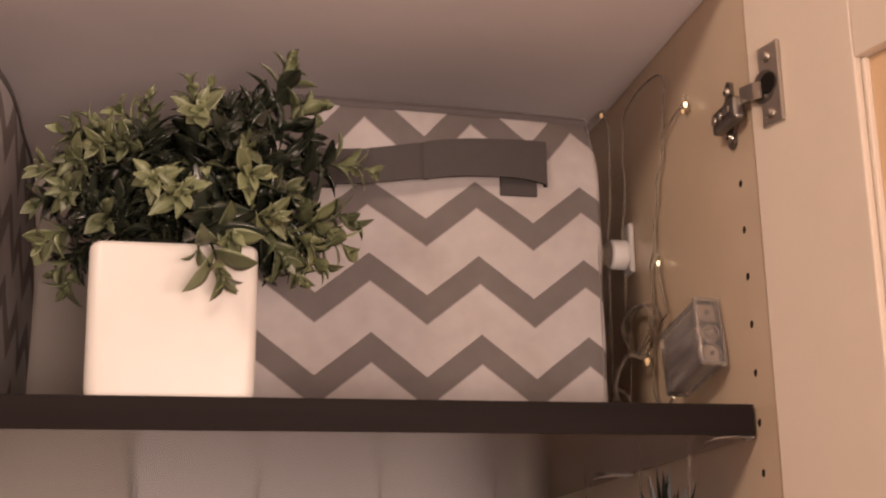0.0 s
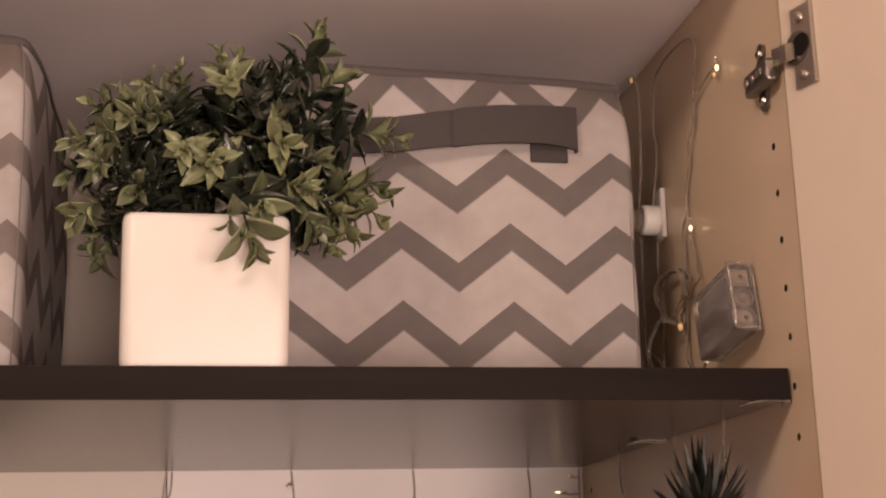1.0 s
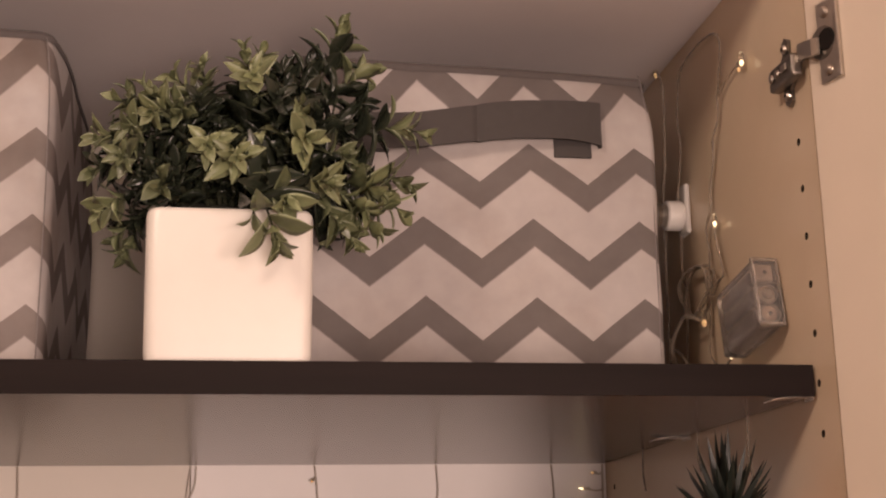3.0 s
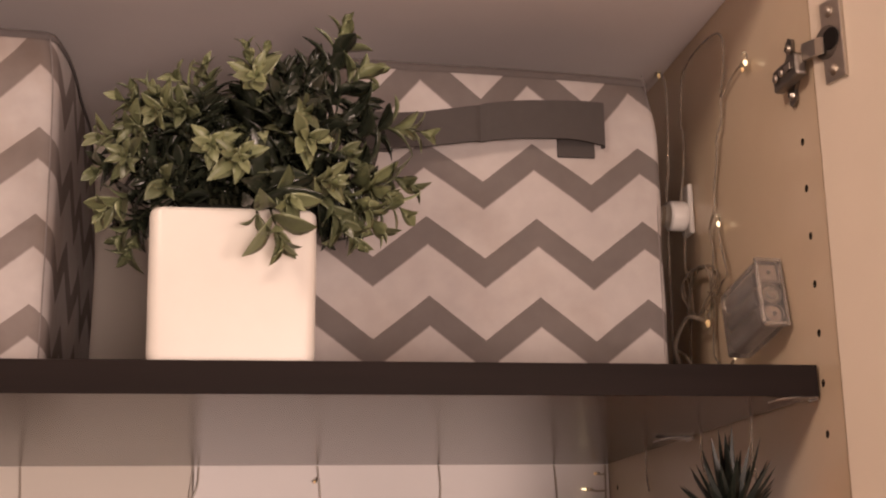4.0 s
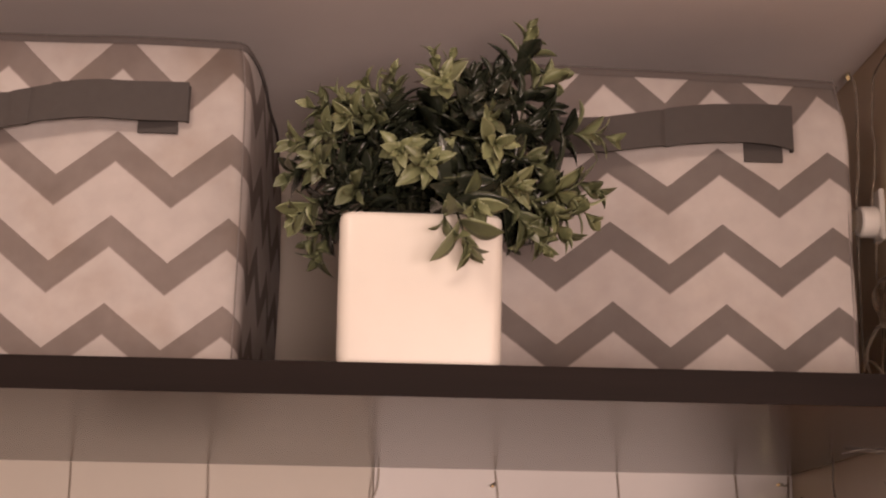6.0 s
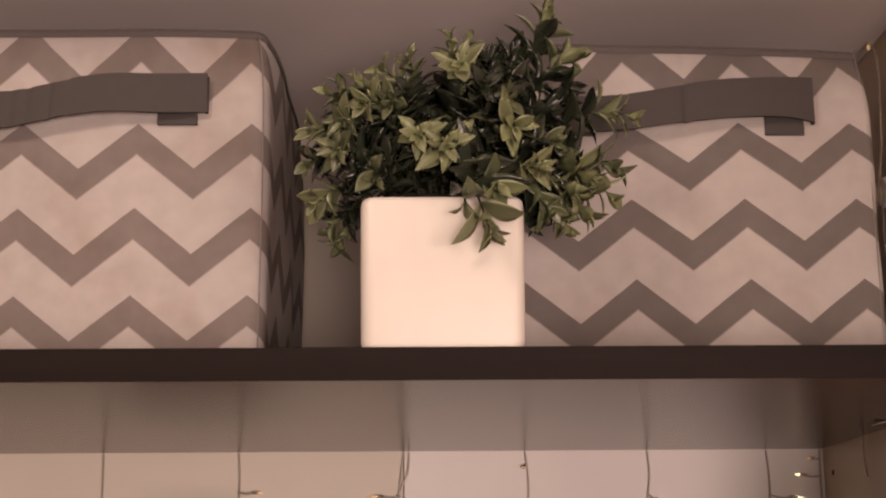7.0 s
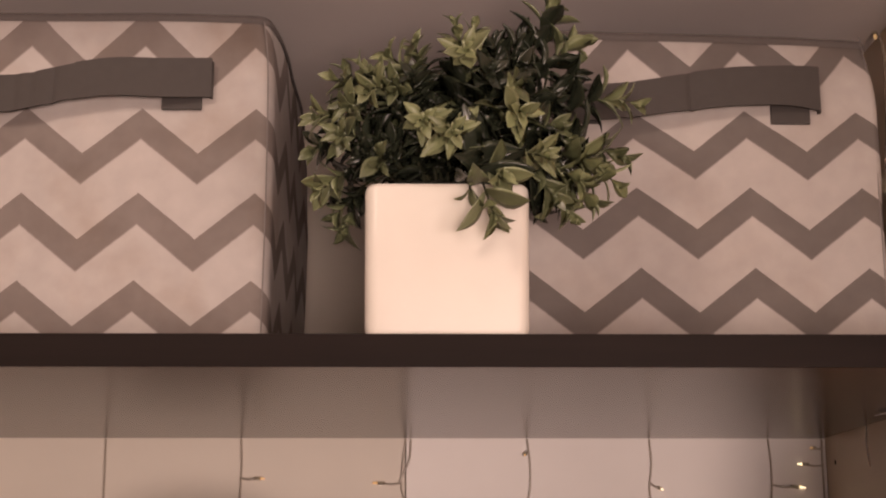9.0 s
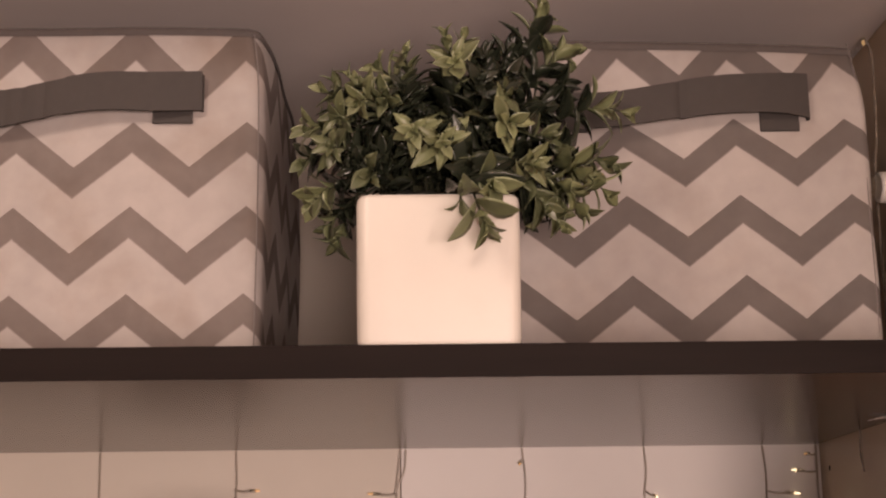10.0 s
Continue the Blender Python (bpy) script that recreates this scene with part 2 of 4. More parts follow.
def add_tube(bm, points, radius, sides=8, taper=1.0):
    pts = [Vector(q) for q in points]
    side = Vector((0.37, 0.71, 0.6)).normalized()
    rings = []
    for i, q in enumerate(pts):
        d = (pts[min(i + 1, len(pts) - 1)] - pts[max(i - 1, 0)]).normalized()
        u = (side - d * side.dot(d))
        u = u.normalized() if u.length > 1e-4 else d.orthogonal().normalized()
        side = u
        v = d.cross(u)
        r = radius * (1 + (taper - 1) * i / (len(pts) - 1))
        rings.append([q + r * (math.cos(a) * u + math.sin(a) * v) for a in (2 * math.pi * k / sides for k in range(sides))])
    add_rings(bm, rings)
    return bm


def tube(points, radius, sides=8, taper=1.0):
    return add_tube(bmesh.new(), points, radius, sides, taper)


def add_lathe(bm, profile, centre=(0, 0, 0), sides=32, axis="z"):
    rings = []
    for r, h in profile:
        ring = []
        for k in range(sides):
            a = 2 * math.pi * k / sides
            c, s = r * math.cos(a), r * math.sin(a)
            p = {"z": (c, s, h), "x": (h, c, s), "y": (c, h, s)}[axis]
            ring.append(Vector(centre) + Vector(p))
        rings.append(ring)
    add_rings(bm, rings)
    return bm


def lathe(*a, **k):
    return add_lathe(bmesh.new(), *a, **k)


def rounded_outline(hx, hy, r, per_side=10, per_corner=5):
    """Counter-clockwise rounded rectangle as (x, y) and the length along it, from the middle of the front."""
    pts = []
    for k, (cx, cy) in enumerate(((hx - r, -hy + r), (hx - r, hy - r), (-hx + r, hy - r), (-hx + r, -hy + r))):
        for i in range(per_corner + 1):
            a = math.pi / 2 * (k - 1 + i / per_corner)
            pts.append((cx + r * math.cos(a), cy + r * math.sin(a)))
        nx, ny = ((hx - r, -hy + r), (hx - r, hy - r), (-hx + r, hy - r), (-hx + r, -hy + r))[(k + 1) % 4]
        a = math.pi / 2 * k
        ex, ey = nx + r * math.cos(a), ny + r * math.sin(a)
        sx, sy = pts[-1]
        for i in range(1, per_side):
            pts.append((sx + (ex - sx) * i / per_side, sy + (ey - sy) * i / per_side))
    return pts


# ---- room: unseen, added so that its surfaces bounce the lamp light ----
SHELF, TOP, BACK, FRONT, LEFT = 1.90, 2.20, 0.537, 0.012, -0.964
RX0, RX1, RY0, RY1, RZ = -2.3, 1.7, -2.7, 0.62, 2.62
single("floor", box(RX0, RX1, RY0, RY1, -0.05, 0.0), FLOORWOOD, "unseen oak plank floor, added to bounce lamp light", "floor", "structure")
single("ceiling", box(RX0, RX1, RY0, RY1, RZ, RZ + 0.05), WALLPAINT, "unseen plain white ceiling, added to bounce lamp light", "ceiling", "structure")
single("wall_north", box(RX0, RX1, RY1, RY1 + 0.08, 0, RZ), WALLPAINT, "plain warm white wall behind the cabinet", "wall", "structure")
single("wall_south", box(RX0, RX1, RY0 - 0.08, RY0, 0, RZ), WALLPAINT, "unseen warm white wall, added to bounce lamp light", "wall", "structure")
single("wall_west", box(RX0 - 0.08, RX0, RY0, RY1, 0, RZ), WALLPAINT, "unseen warm white wall, added to bounce lamp light", "wall", "structure")
single("wall_east", box(RX1, RX1 + 0.08, RY0, RY1, 0, RZ), WALLPAINT, "unseen warm white wall, added to bounce lamp light", "wall", "structure")

# ---- cabinet carcass ----
HOLES = [2.048 - 0.032 * k for k in range(7)]


def drilled_side():
    """The side board: a face with two columns of real drilled holes, 32 mm apart."""
    bm = bmesh.new()
    z0, z1, depth = 0.0, TOP + 0.018, 0.009

    def quad(*p):
        return bm.faces.new([bm.verts.new(q) for q in p])

    def plain(ya, yb, za, zb):
        quad((0, ya, za), (0, yb, za), (0, yb, zb), (0, ya, zb))

    top_hole, low_hole = HOLES[0] + 0.016, HOLES[-1] - 0.016
    for ya, yb in ((FRONT, 0.030), (0.044, 0.503), (0.517, BACK + 0.01)):
        plain(ya, yb, z0, z1)
    for ya, yb in ((0.030, 0.044), (0.503, 0.517)):
        plain(ya, yb, z0, low_hole)
        plain(ya, yb, top_hole, z1)
        yc = (ya + yb) / 2
        for zc in HOLES:
            n, r = 16, 0.0026
            outer, ring, deep = [], [], []
            for k in range(n):
                a = 2 * math.pi * k / n
                c, s = math.cos(a), math.sin(a)
                f = min(0.007 / max(abs(c), 1e-6), 0.016 / max(abs(s), 1e-6))
                outer.append((0, yc + f * c, zc + f * s))
                ring.append((0, yc + r * c, zc + r * s))
                deep.append((depth, yc + r * c, zc + r * s))
            for k in range(n):
                j = (k + 1) % n
                quad(outer[k], outer[j], ring[j], ring[k])
                quad(ring[k], ring[j], deep[j], deep[k]).material_index = 1
            for cy, cz in ((0.007, 0.016), (-0.007, 0.016), (-0.007, -0.016), (0.007, -0.016)):
                # the cell's corner, between its two nearest outline points
                near = sorted(outer, key=lambda q: (q[1] - yc - cy) ** 2 + (q[2] - zc - cz) ** 2)[:2]
                if min((q[1] - yc - cy) ** 2 + (q[2] - zc - cz) ** 2 for q in near) > 1e-10:
                    quad((0, yc + cy, zc + cz), near[0], near[1])
            quad(*deep).material_index = 1
    quad((0, FRONT, z0), (0.018, FRONT, z0), (0.018, FRONT, z1), (0, FRONT, z1))
    quad((0.018, FRONT, z0), (0.018, BACK + 0.01, z0), (0.018, BACK + 0.01, z1), (0.018, FRONT, z1))
    quad((0, FRONT, z1), (0.018, FRONT, z1), (0.018, BACK + 0.01, z1), (0, BACK + 0.01, z1))
    bmesh.ops.remove_doubles(bm, verts=bm.verts, dist=1e-6)
    return bm


cabinet = thing("cabinet", (0, 0, 0), "tall cream melamine cabinet with drilled sides and an open door", "cabinet")
part("side_panel", drilled_side(), MELAMINE, cabinet, "cream board with two columns of shelf holes", smooth=False).data.materials.append(CHIPBOARD_SHADED)
part("side_panel", box(LEFT - 0.018, LEFT, FRONT, BACK + 0.01, 0, TOP + 0.018, bevel=0.0008), MELAMINE, cabinet)
part("top_panel", box(LEFT + 0.0005, -0.0005, FRONT, BACK + 0.01, TOP, TOP + 0.018), TOPBOARD, cabinet)
part("back_panel", box(-0.4025, -0.0005, BACK, BACK + 0.006, 0.01, TOP - 0.0005, bevel=0.0006), LINER, cabinet, "white back board")
part("back_panel", box(LEFT + 0.0005, -0.4035, BACK, BACK + 0.006, 0.01, TOP - 0.0005, bevel=0.0006), LINER_LEFT, cabinet, "darker, yellower back board")
part("plinth", box(LEFT + 0.001, -0.001, FRONT + 0.03, FRONT + 0.046, 0.0, 0.07), MELAMINE, cabinet)


def support(name, parent, y0, y1, z, rise):
    """A bent metal shelf clip under the board's end, with its tongue and screw."""
    wave = [(-0.030, -0.0030), (-0.024, -0.0016), (-0.015, -0.0008), (-0.008, -0.0014), (-0.0016, -0.0010)]
    bm = bmesh.new()
    add_rings(bm, [[(x, y0, z + dz), (x, y1, z + dz), (x, y1, z + dz + 0.0007), (x, y0, z + dz + 0.0007)] for x, dz in wave])
    add_box(bm, -0.0024, -0.0008, y0, y1, z - rise, z - 0.0008, bevel=0.0004)
    return part(name, bm, STEEL, parent, "bright bent metal clip")


def shelf_board(top, label):
    at = thing("shelf", (0, 0, 0), label, "shelf", "cabinet shelves")
    part("board", box(LEFT + 0.002, -0.002, 0.0408, BACK - 0.001, top - 0.0195, top, bevel=0.0006), DARKWOOD, at)
    part("edge_band", box(LEFT + 0.002, -0.002, 0.0398, 0.0407, top - 0.0200, top + 0.0002, bevel=0.0003), DARKEDGE, at, "matt dark edge strip")
    for y0, y1 in ((0.0425, 0.056), (0.280, 0.298)):
        support("shelf_clip", at, y0, y1, top - 0.0195, 0.0025)
    return at


shelf_board(SHELF, "black-brown wood shelf with a glossy underside, across the cabinet")
shelf_board(1.708, "black-brown wood lower shelf across the cabinet")

# ---- door with its hinge ----
DOOR_OPEN = 106
door_turn = Matrix.Translation((-0.0012, 0.0095, 0)) @ Matrix.Rotation(radians(DOOR_OPEN - 90), 4, "Z")
# in the door's own axes: -y runs along the door away from the hinge, the inner face is x = 0, thickness to +x
D1, DZ0, DZ1, STILE, RAIL = -0.48, 0.08, 2.222, 0.094, 2.091
bm = add_box(bmesh.new(), 0, 0.019, -STILE, 0, DZ0, DZ1, bevel=0.0012)
add_box(bm, 0, 0.019, D1, D1 + STILE, DZ0, DZ1, bevel=0.0012)
add_box(bm, 0.0003, 0.0186, D1 + STILE + 0.0003, -STILE - 0.0003, RAIL, DZ1, bevel=0.0008)
add_box(bm, 0.0008, 0.0186, D1 + STILE + 0.0003, -STILE - 0.0003, DZ0, DZ0 + 0.09, bevel=0.0008)
door = part("door", bm, DOOR, cabinet, "cream framed door, standing open")
door.matrix_basis = door_turn
part("bead", box(0.0045, 0.0120, -STILE - 0.0040, -STILE - 0.0006, DZ0 + 0.0905, RAIL - 0.0004, bevel=0.001), DOOR, door, "pale inner bead")
part("panel", box(0.0085, 0.0140, D1 + STILE + 0.0006, -STILE - 0.0044, DZ0 + 0.0905, RAIL - 0.0006), BIRCH, door, "pale grained wood panel")

# plate on the side board: a butterfly of two winged ends
HINGE = Vector((0, 0.0405, 2.098))
bm = bmesh.new()
for s in (-1, 1):
    outline = [(-0.009, 0.0), (0.010, 0.0), (0.008, 0.010), (0.0045, 0.0135), (0.005, 0.0215), (0.0, 0.0245), (-0.005, 0.0215), (-0.0045, 0.0135), (-0.009, 0.009)]
    add_rings(bm, [[(x, y, s * z) for y, z in outline] for x in (-0.0004, -0.0028)])
hinge = part("hinge", bm, STEEL_SHADED, cabinet, "nickel concealed hinge, opened")
hinge.location = HINGE
for s in (-1, 1):
    part("screw", lathe([(0.0001, -0.0052), (0.0022, -0.0050), (0.0034, -0.0036), (0.0036, -0.0026)], centre=(0, 0, s * 0.0165), sides=20, axis="x"), STEEL, hinge, "round screw head")
    bm = bmesh.new()
    add_box(bm, -0.0054, -0.0049, -0.0016, 0.0016, s * 0.0165 - 0.0003, s * 0.0165 + 0.0003)
    add_box(bm, -0.0054, -0.0049, -0.0003, 0.0003, s * 0.0165 - 0.0016, s * 0.0165 + 0.0016)
    part("screw_slot_shade", bm, BLACK, hinge)
part("arm", box(-0.0112, -0.0030, -0.027, 0.011, -0.0120, 0.0040, bevel=0.0022, seg=3), STEEL_SHADED, hinge, "steel arm housing in a shaded tone")
bm = bmesh.new()
add_lathe(bm, [(0.0001, -0.0136), (0.0026, -0.0134), (0.0030, -0.0118)], centre=(0, 0.004, -0.0035), sides=16, axis="x")
add_lathe(bm, [(0.0001, -0.0136), (0.0022, -0.0134), (0.0026, -0.0118)], centre=(0, -0.006, -0.0035), sides=16, axis="x")
add_box(bm, -0.0126, -0.0116, -0.020, -0.011, -0.0055, -0.0010, bevel=0.0003)
part("adjusting_screw", bm, STEEL, hinge)
rings = []
for y, x, z, h in ((-0.0255, -0.0050, 0.0030, 0.0050), (-0.0280, -0.0058, 0.0028, 0.0058), (-0.0440, -0.0040, 0.0002, 0.0058), (-0.0475, -0.0015, 0.0, 0.0056)):
    rings.append([(x - 0.0010, y, z - h), (x - 0.0010, y, z + h), (x + 0.0010, y, z + h), (x + 0.0010, y, z - h)])
bm = bmesh.new()
add_rings(bm, rings)
part("link", bm, STEEL, hinge, "bright steel link")
to_hinge = Matrix.Translation(-HINGE) @ door_turn


def on_door(bm):
    bmesh.ops.translate(bm, vec=(0, -0.003, 0), verts=bm.verts)
    bmesh.ops.transform(bm, matrix=to_hinge, verts=bm.verts)
    return bm


CZ = 2.100
bm = add_box(bmesh.new(), -0.0022, -0.0003, -0.0285, -0.0095, CZ - 0.0275, CZ + 0.0275, bevel=0.0009)
add_box(bm, -0.0034, -0.0003, -0.0298, -0.0266, CZ - 0.0275, CZ + 0.0275, bevel=0.0008)
part("cup_flange", on_door(bm), STEEL, hinge, "bright flange plate on the door")
part("cup", on_door(lathe([(0.0001, -0.0027), (0.0100, -0.0027), (0.0112, -0.0024), (0.0116, -0.0010)], centre=(0, -0.0140, CZ), sides=28, axis="x")), STEEL_SHADED, hinge)
# solid black disc on the cup, painted in place of its shaded hollow
part("cup_hollow_shade", on_door(lathe([(0.0001, -0.0034), (0.0068, -0.0034), (0.0076, -0.0026)], centre=(0, -0.0180, CZ + 0.001), sides=24, axis="x")), BLACK, hinge)
for s in (-1, 1):
    part("screw", on_door(lathe([(0.0001, -0.0050), (0.0024, -0.0047), (0.0037, -0.0034), (0.0040, -0.0021)], centre=(0, -0.0175, CZ + s * 0.0196), sides=20, axis="x")), STEEL, hinge, "round screw head")

# ---- fabric storage bins ----


def fabric_bin(at, turn, print_shift, stretch, seed, sag, h, slope, tab, curl, r, crease_at, lean, cloth, label):
    rnd = random.Random(seed)
    bin_ = thing("storage_bin", at, label, "storage bin", "chevron storage bins")
    bin_.rotation_euler = (0, 0, radians(turn))
    hx, hy = 0.1425, 0.140
    bm = bmesh.new()
    uv = bm.loops.layers.uv.new("cloth")
    levels = 22
    outline = rounded_outline(hx, hy, r, 16, 5)
    lengths, total = [], 0.0
    for i, p in enumerate(outline):
        lengths.append(total)
        q = outline[(i + 1) % len(outline)]
        total += math.hypot(q[0] - p[0], q[1] - p[1])
    # the front face's middle has u = 0, so that u equals x along it
    shift = (hx - r) - lengths[0]
    offs = Vector((rnd.uniform(0, 9), rnd.uniform(0, 9), rnd.uniform(0, 9)))
    rows = []
    for k in range(levels + 1):
        t = k / levels
        z = h * t
        row = []
        for x, y in outline:
            soft = 1 + 0.010 * math.sin(math.pi * t) - 0.004 * t
            # the cloth's corners round in towards the rim
            tuck = max(0.0, (t - 0.80) / 0.20) ** 2
            cornerness = (abs(x) / hx) ** 8 * (abs(y) / hy) ** 8
            p = Vector((x * soft, y * soft, z))
            p.z -= slope * (x / hx + 1) / 2 * max(0.0, (t - 0.7) / 0.3)
            p.x -= math.copysign(0.020 * tuck * cornerness ** 0.5, x) * sag
            p.y -= math.copysign(0.012 * tuck * cornerness ** 0.5, y) * sag
            nz = noise.noise(p * 11 + offs) * 0.0022 + noise.noise(p * 34 + offs) * 0.0007
            p += Vector((x / hx, y / hy, 0)).normalized() * nz
            row.append(bm.verts.new(p))
        rows.append(row)
    n = len(outline)
    for k in range(levels):
        for i in range(n):
            j = (i + 1) % n
            f = bm.faces.new((rows[k][i], rows[k][j], rows[k + 1][j], rows[k + 1][i]))
            ua, ub = lengths[i] + shift, (lengths[j] if j else total) + shift
            for lp, (u, kk) in zip(f.loops, ((ua, k), (ub, k), (ub, k + 1), (ua, k + 1))):
                # wrap the front's left part to negative u
                wrapped = u - total if ua > total * 0.5 + shift else u
                lp[uv].uv = (wrapped + print_shift, float(np.interp(h * kk / levels, *stretch)))
    bottom = bm.faces.new(rows[0][::-1])
    # inner wall, so that the bin has cloth of some thickness and is open above
    inner_top = [bm.verts.new(Vector((v.co.x * 0.975, v.co.y * 0.975, v.co.z))) for v in rows[-1]]
    inner_low = [bm.verts.new(Vector((v.co.x * 0.965, v.co.y * 0.965, 0.006))) for v in rows[0]]
    for i in range(n):
        j = (i + 1) % n
        bm.faces.new((rows[-1][i], rows[-1][j], inner_top[j], inner_top[i]))
        bm.faces.new((inner_top[i], inner_top[j], inner_low[j], inner_low[i]))
    bm.faces.new(inner_low)
    rim = [v.co.copy() for v in rows[-1]]
    part("cloth_body", bm, cloth, bin_, "off-white cloth with grey zigzag print")
    # binding folded over the rim
    bm = bmesh.new()
    ring_a = [(p.x * 1.008, p.y * 1.008, p.z - 0.0015) for p in rim]
    ring_b = [(p.x * 1.012, p.y * 1.012, p.z + 0.0022) for p in rim]
    ring_c = [(p.x * 1.002, p.y * 1.002, p.z + 0.0050) for p in rim]
    ring_d = [(p.x * 0.972, p.y * 0.972, p.z + 0.0050) for p in rim]
    ring_e = [(p.x * 0.968, p.y * 0.968, p.z - 0.010) for p in rim]
    add_rings(bm, [ring_a, ring_b, ring_c, ring_d, ring_e], cap=False)
    part("rim_binding", bm, BINDING, bin_, "grey cloth binding")
    # seams down the front corners
    for sx in (-1, 1):
        pts = []
        for k in range(levels + 1):
            t = k / levels
            soft = 1 + 0.010 * math.sin(math.pi * t) - 0.004 * t
            tuck = max(0.0, (t - 0.80) / 0.20) ** 2 * sag
            pts.append((sx * ((hx - 0.0045) * soft - 0.013 * tuck), -(hy - 0.0012) * soft + 0.004 * tuck, h * t))
        part("seam", tube(pts, 0.0005, 6), SEAM, bin_)
    # strap: a webbing band that stands off the cloth, folded under at both ends to its stitched tabs
    half, width, zc = 0.0985, 0.0290, 0.2062
    for s in (-1, 1):
        x0 = s * half
        part("strap_tab", box(min(x0 - s * 0.036, x0 - s * 0.007), max(x0 - s * 0.036, x0 - s * 0.007), -hy - 0.0038, -hy - 0.0012, zc - tab, zc + 0.004, bevel=0.0008), STRAP, bin_, "stitched strap end")
    centre_line = []
    steps = 90
    for i in range(steps + 1):
        t = -1 + 2 * i / steps
        out = 0.0068 + 0.0065 * (1 - abs(t) ** 3.0)
        low = min(max((0.45 - t) / 0.95, 0.0), 1.0)
        droop = -0.013 * low * low * (3 - 2 * low) + 0.0012 * math.sin(t * 5 + seed)
        fold_top = 0.0024 * math.exp(-((t - crease_at) / 0.024) ** 2) + 0.0012 * math.exp(-((t + 0.42) / 0.03) ** 2)
        fold_low = 0.0024 * math.exp(-((t - crease_at - lean) / 0.024) ** 2) + 0.0012 * math.exp(-((t + 0.42) / 0.03) ** 2)
        twist = 0.08 * math.sin(t * 3 + seed) + 0.10 * (t < 0.02)
        dip = curl * max(0.0, (t - 0.55) / 0.45) ** 2
        centre_line.append((t * half, -hy - out, zc + droop, twist, dip, fold_top, fold_low))
    bm = bmesh.new()
    rings = []
    for x, y, z, tw, dip, ft, fl in centre_line:
        w, th = width / 2, 0.0011
        c, s_ = math.cos(tw), math.sin(tw)
        rings.append([(x, y + s_ * w - th + ft, z + c * w), (x, y + s_ * w + th + ft, z + c * w), (x, y - s_ * w + th + fl, z - c * w - dip), (x, y - s_ * w - th + fl, z - c * w - dip)])
    add_rings(bm, rings)
    for s in (-1, 1):
        x0 = s * half
        fold = []
        for a in range(7):
            an = math.pi * a / 6
            fold.append((x0 + s * 0.0010 * math.sin(an), -hy - 0.0042 - 0.0024 * math.cos(an)))
        add_rings(bm, [[(x, y, zc + 0.0132), (x, y, zc - 0.0138 - curl), (x - s * 0.0016, y, zc - 0.0138 - curl), (x - s * 0.0016, y, zc + 0.0132)] for x, y in fold])
    part("strap", bm, STRAP, bin_, "dark grey webbing carry strap")
    return bin_


SEAM = mat("grey_seam", (0.20, 0.18, 0.175), 0.9, vary=0.15, grain=300, bump=0.4, bump_scale=1500)
fabric_bin((-0.1925, 0.183 + 0.140, SHELF), 0.0, 0.0, ((0, 0.10, 0.19, 0.261), (0, 0.10, 0.1932, 0.2472)), 3, 0.30, 0.2495, 0.008, 0.0270, 0.005, 0.006, 0.02, 0.02, FABRIC, "off-white cloth bin with grey chevrons, behind the white pot")
fabric_bin((-0.6365, 0.168 + 0.140, SHELF), 0.0, -0.002, ((0, 0.058, 0.185, 0.253), (0.0130, 0.0712, 0.1928, 0.2480)), 8, 0.28, 0.2540, 0.0, 0.0225, 0.0, 0.011, -0.30, 0.16, FABRIC_PALE_INK, "off-white cloth bin with grey chevrons and rounded top corners")

# ---- artificial bush in a square pot ----
POT = Vector((-0.3695, 0.103, SHELF))
plant = thing("potted_plant", POT, "bushy artificial green plant in square matt white pot", "plant")
bm = bmesh.new()
H, W = 0.098, 0.0515
profile = [(0.000, 0.0475, 0.006), (0.0015, 0.0495, 0.007), (0.006, 0.0508, 0.0085), (0.050, W - 0.0003, 0.0085), (0.092, W, 0.0085), (0.0955, W - 0.0006, 0.0083), (0.0975, W - 0.0022, 0.0075), (H, W - 0.0040, 0.0065), (0.0972, W - 0.0056, 0.0055), (0.094, W - 0.0064, 0.005), (0.080, W - 0.0066, 0.005)]
add_rings(bm, [[(x, y, z) for x, y in rounded_outline(w, w, r, 6, 6)] for z, w, r in profile])
part("pot", bm, CERAMIC, plant, "square matt white ceramic pot with rounded edges")
bm = bmesh.new()
add_rings(bm, [[(x * s, y * s, z + 0.004 * noise.noise(Vector((x * 60, y * 60, z * 50)))) for x, y in rounded_outline(0.0455, 0.0455, 0.006, 8, 3)] for z, s in ((0.081, 0.98), (0.091, 0.98), (0.099, 0.85), (0.106, 0.6), (0.111, 0.3), (0.112, 0.1))])
part("moss", bm, MOSS, plant, "dark moss filler")


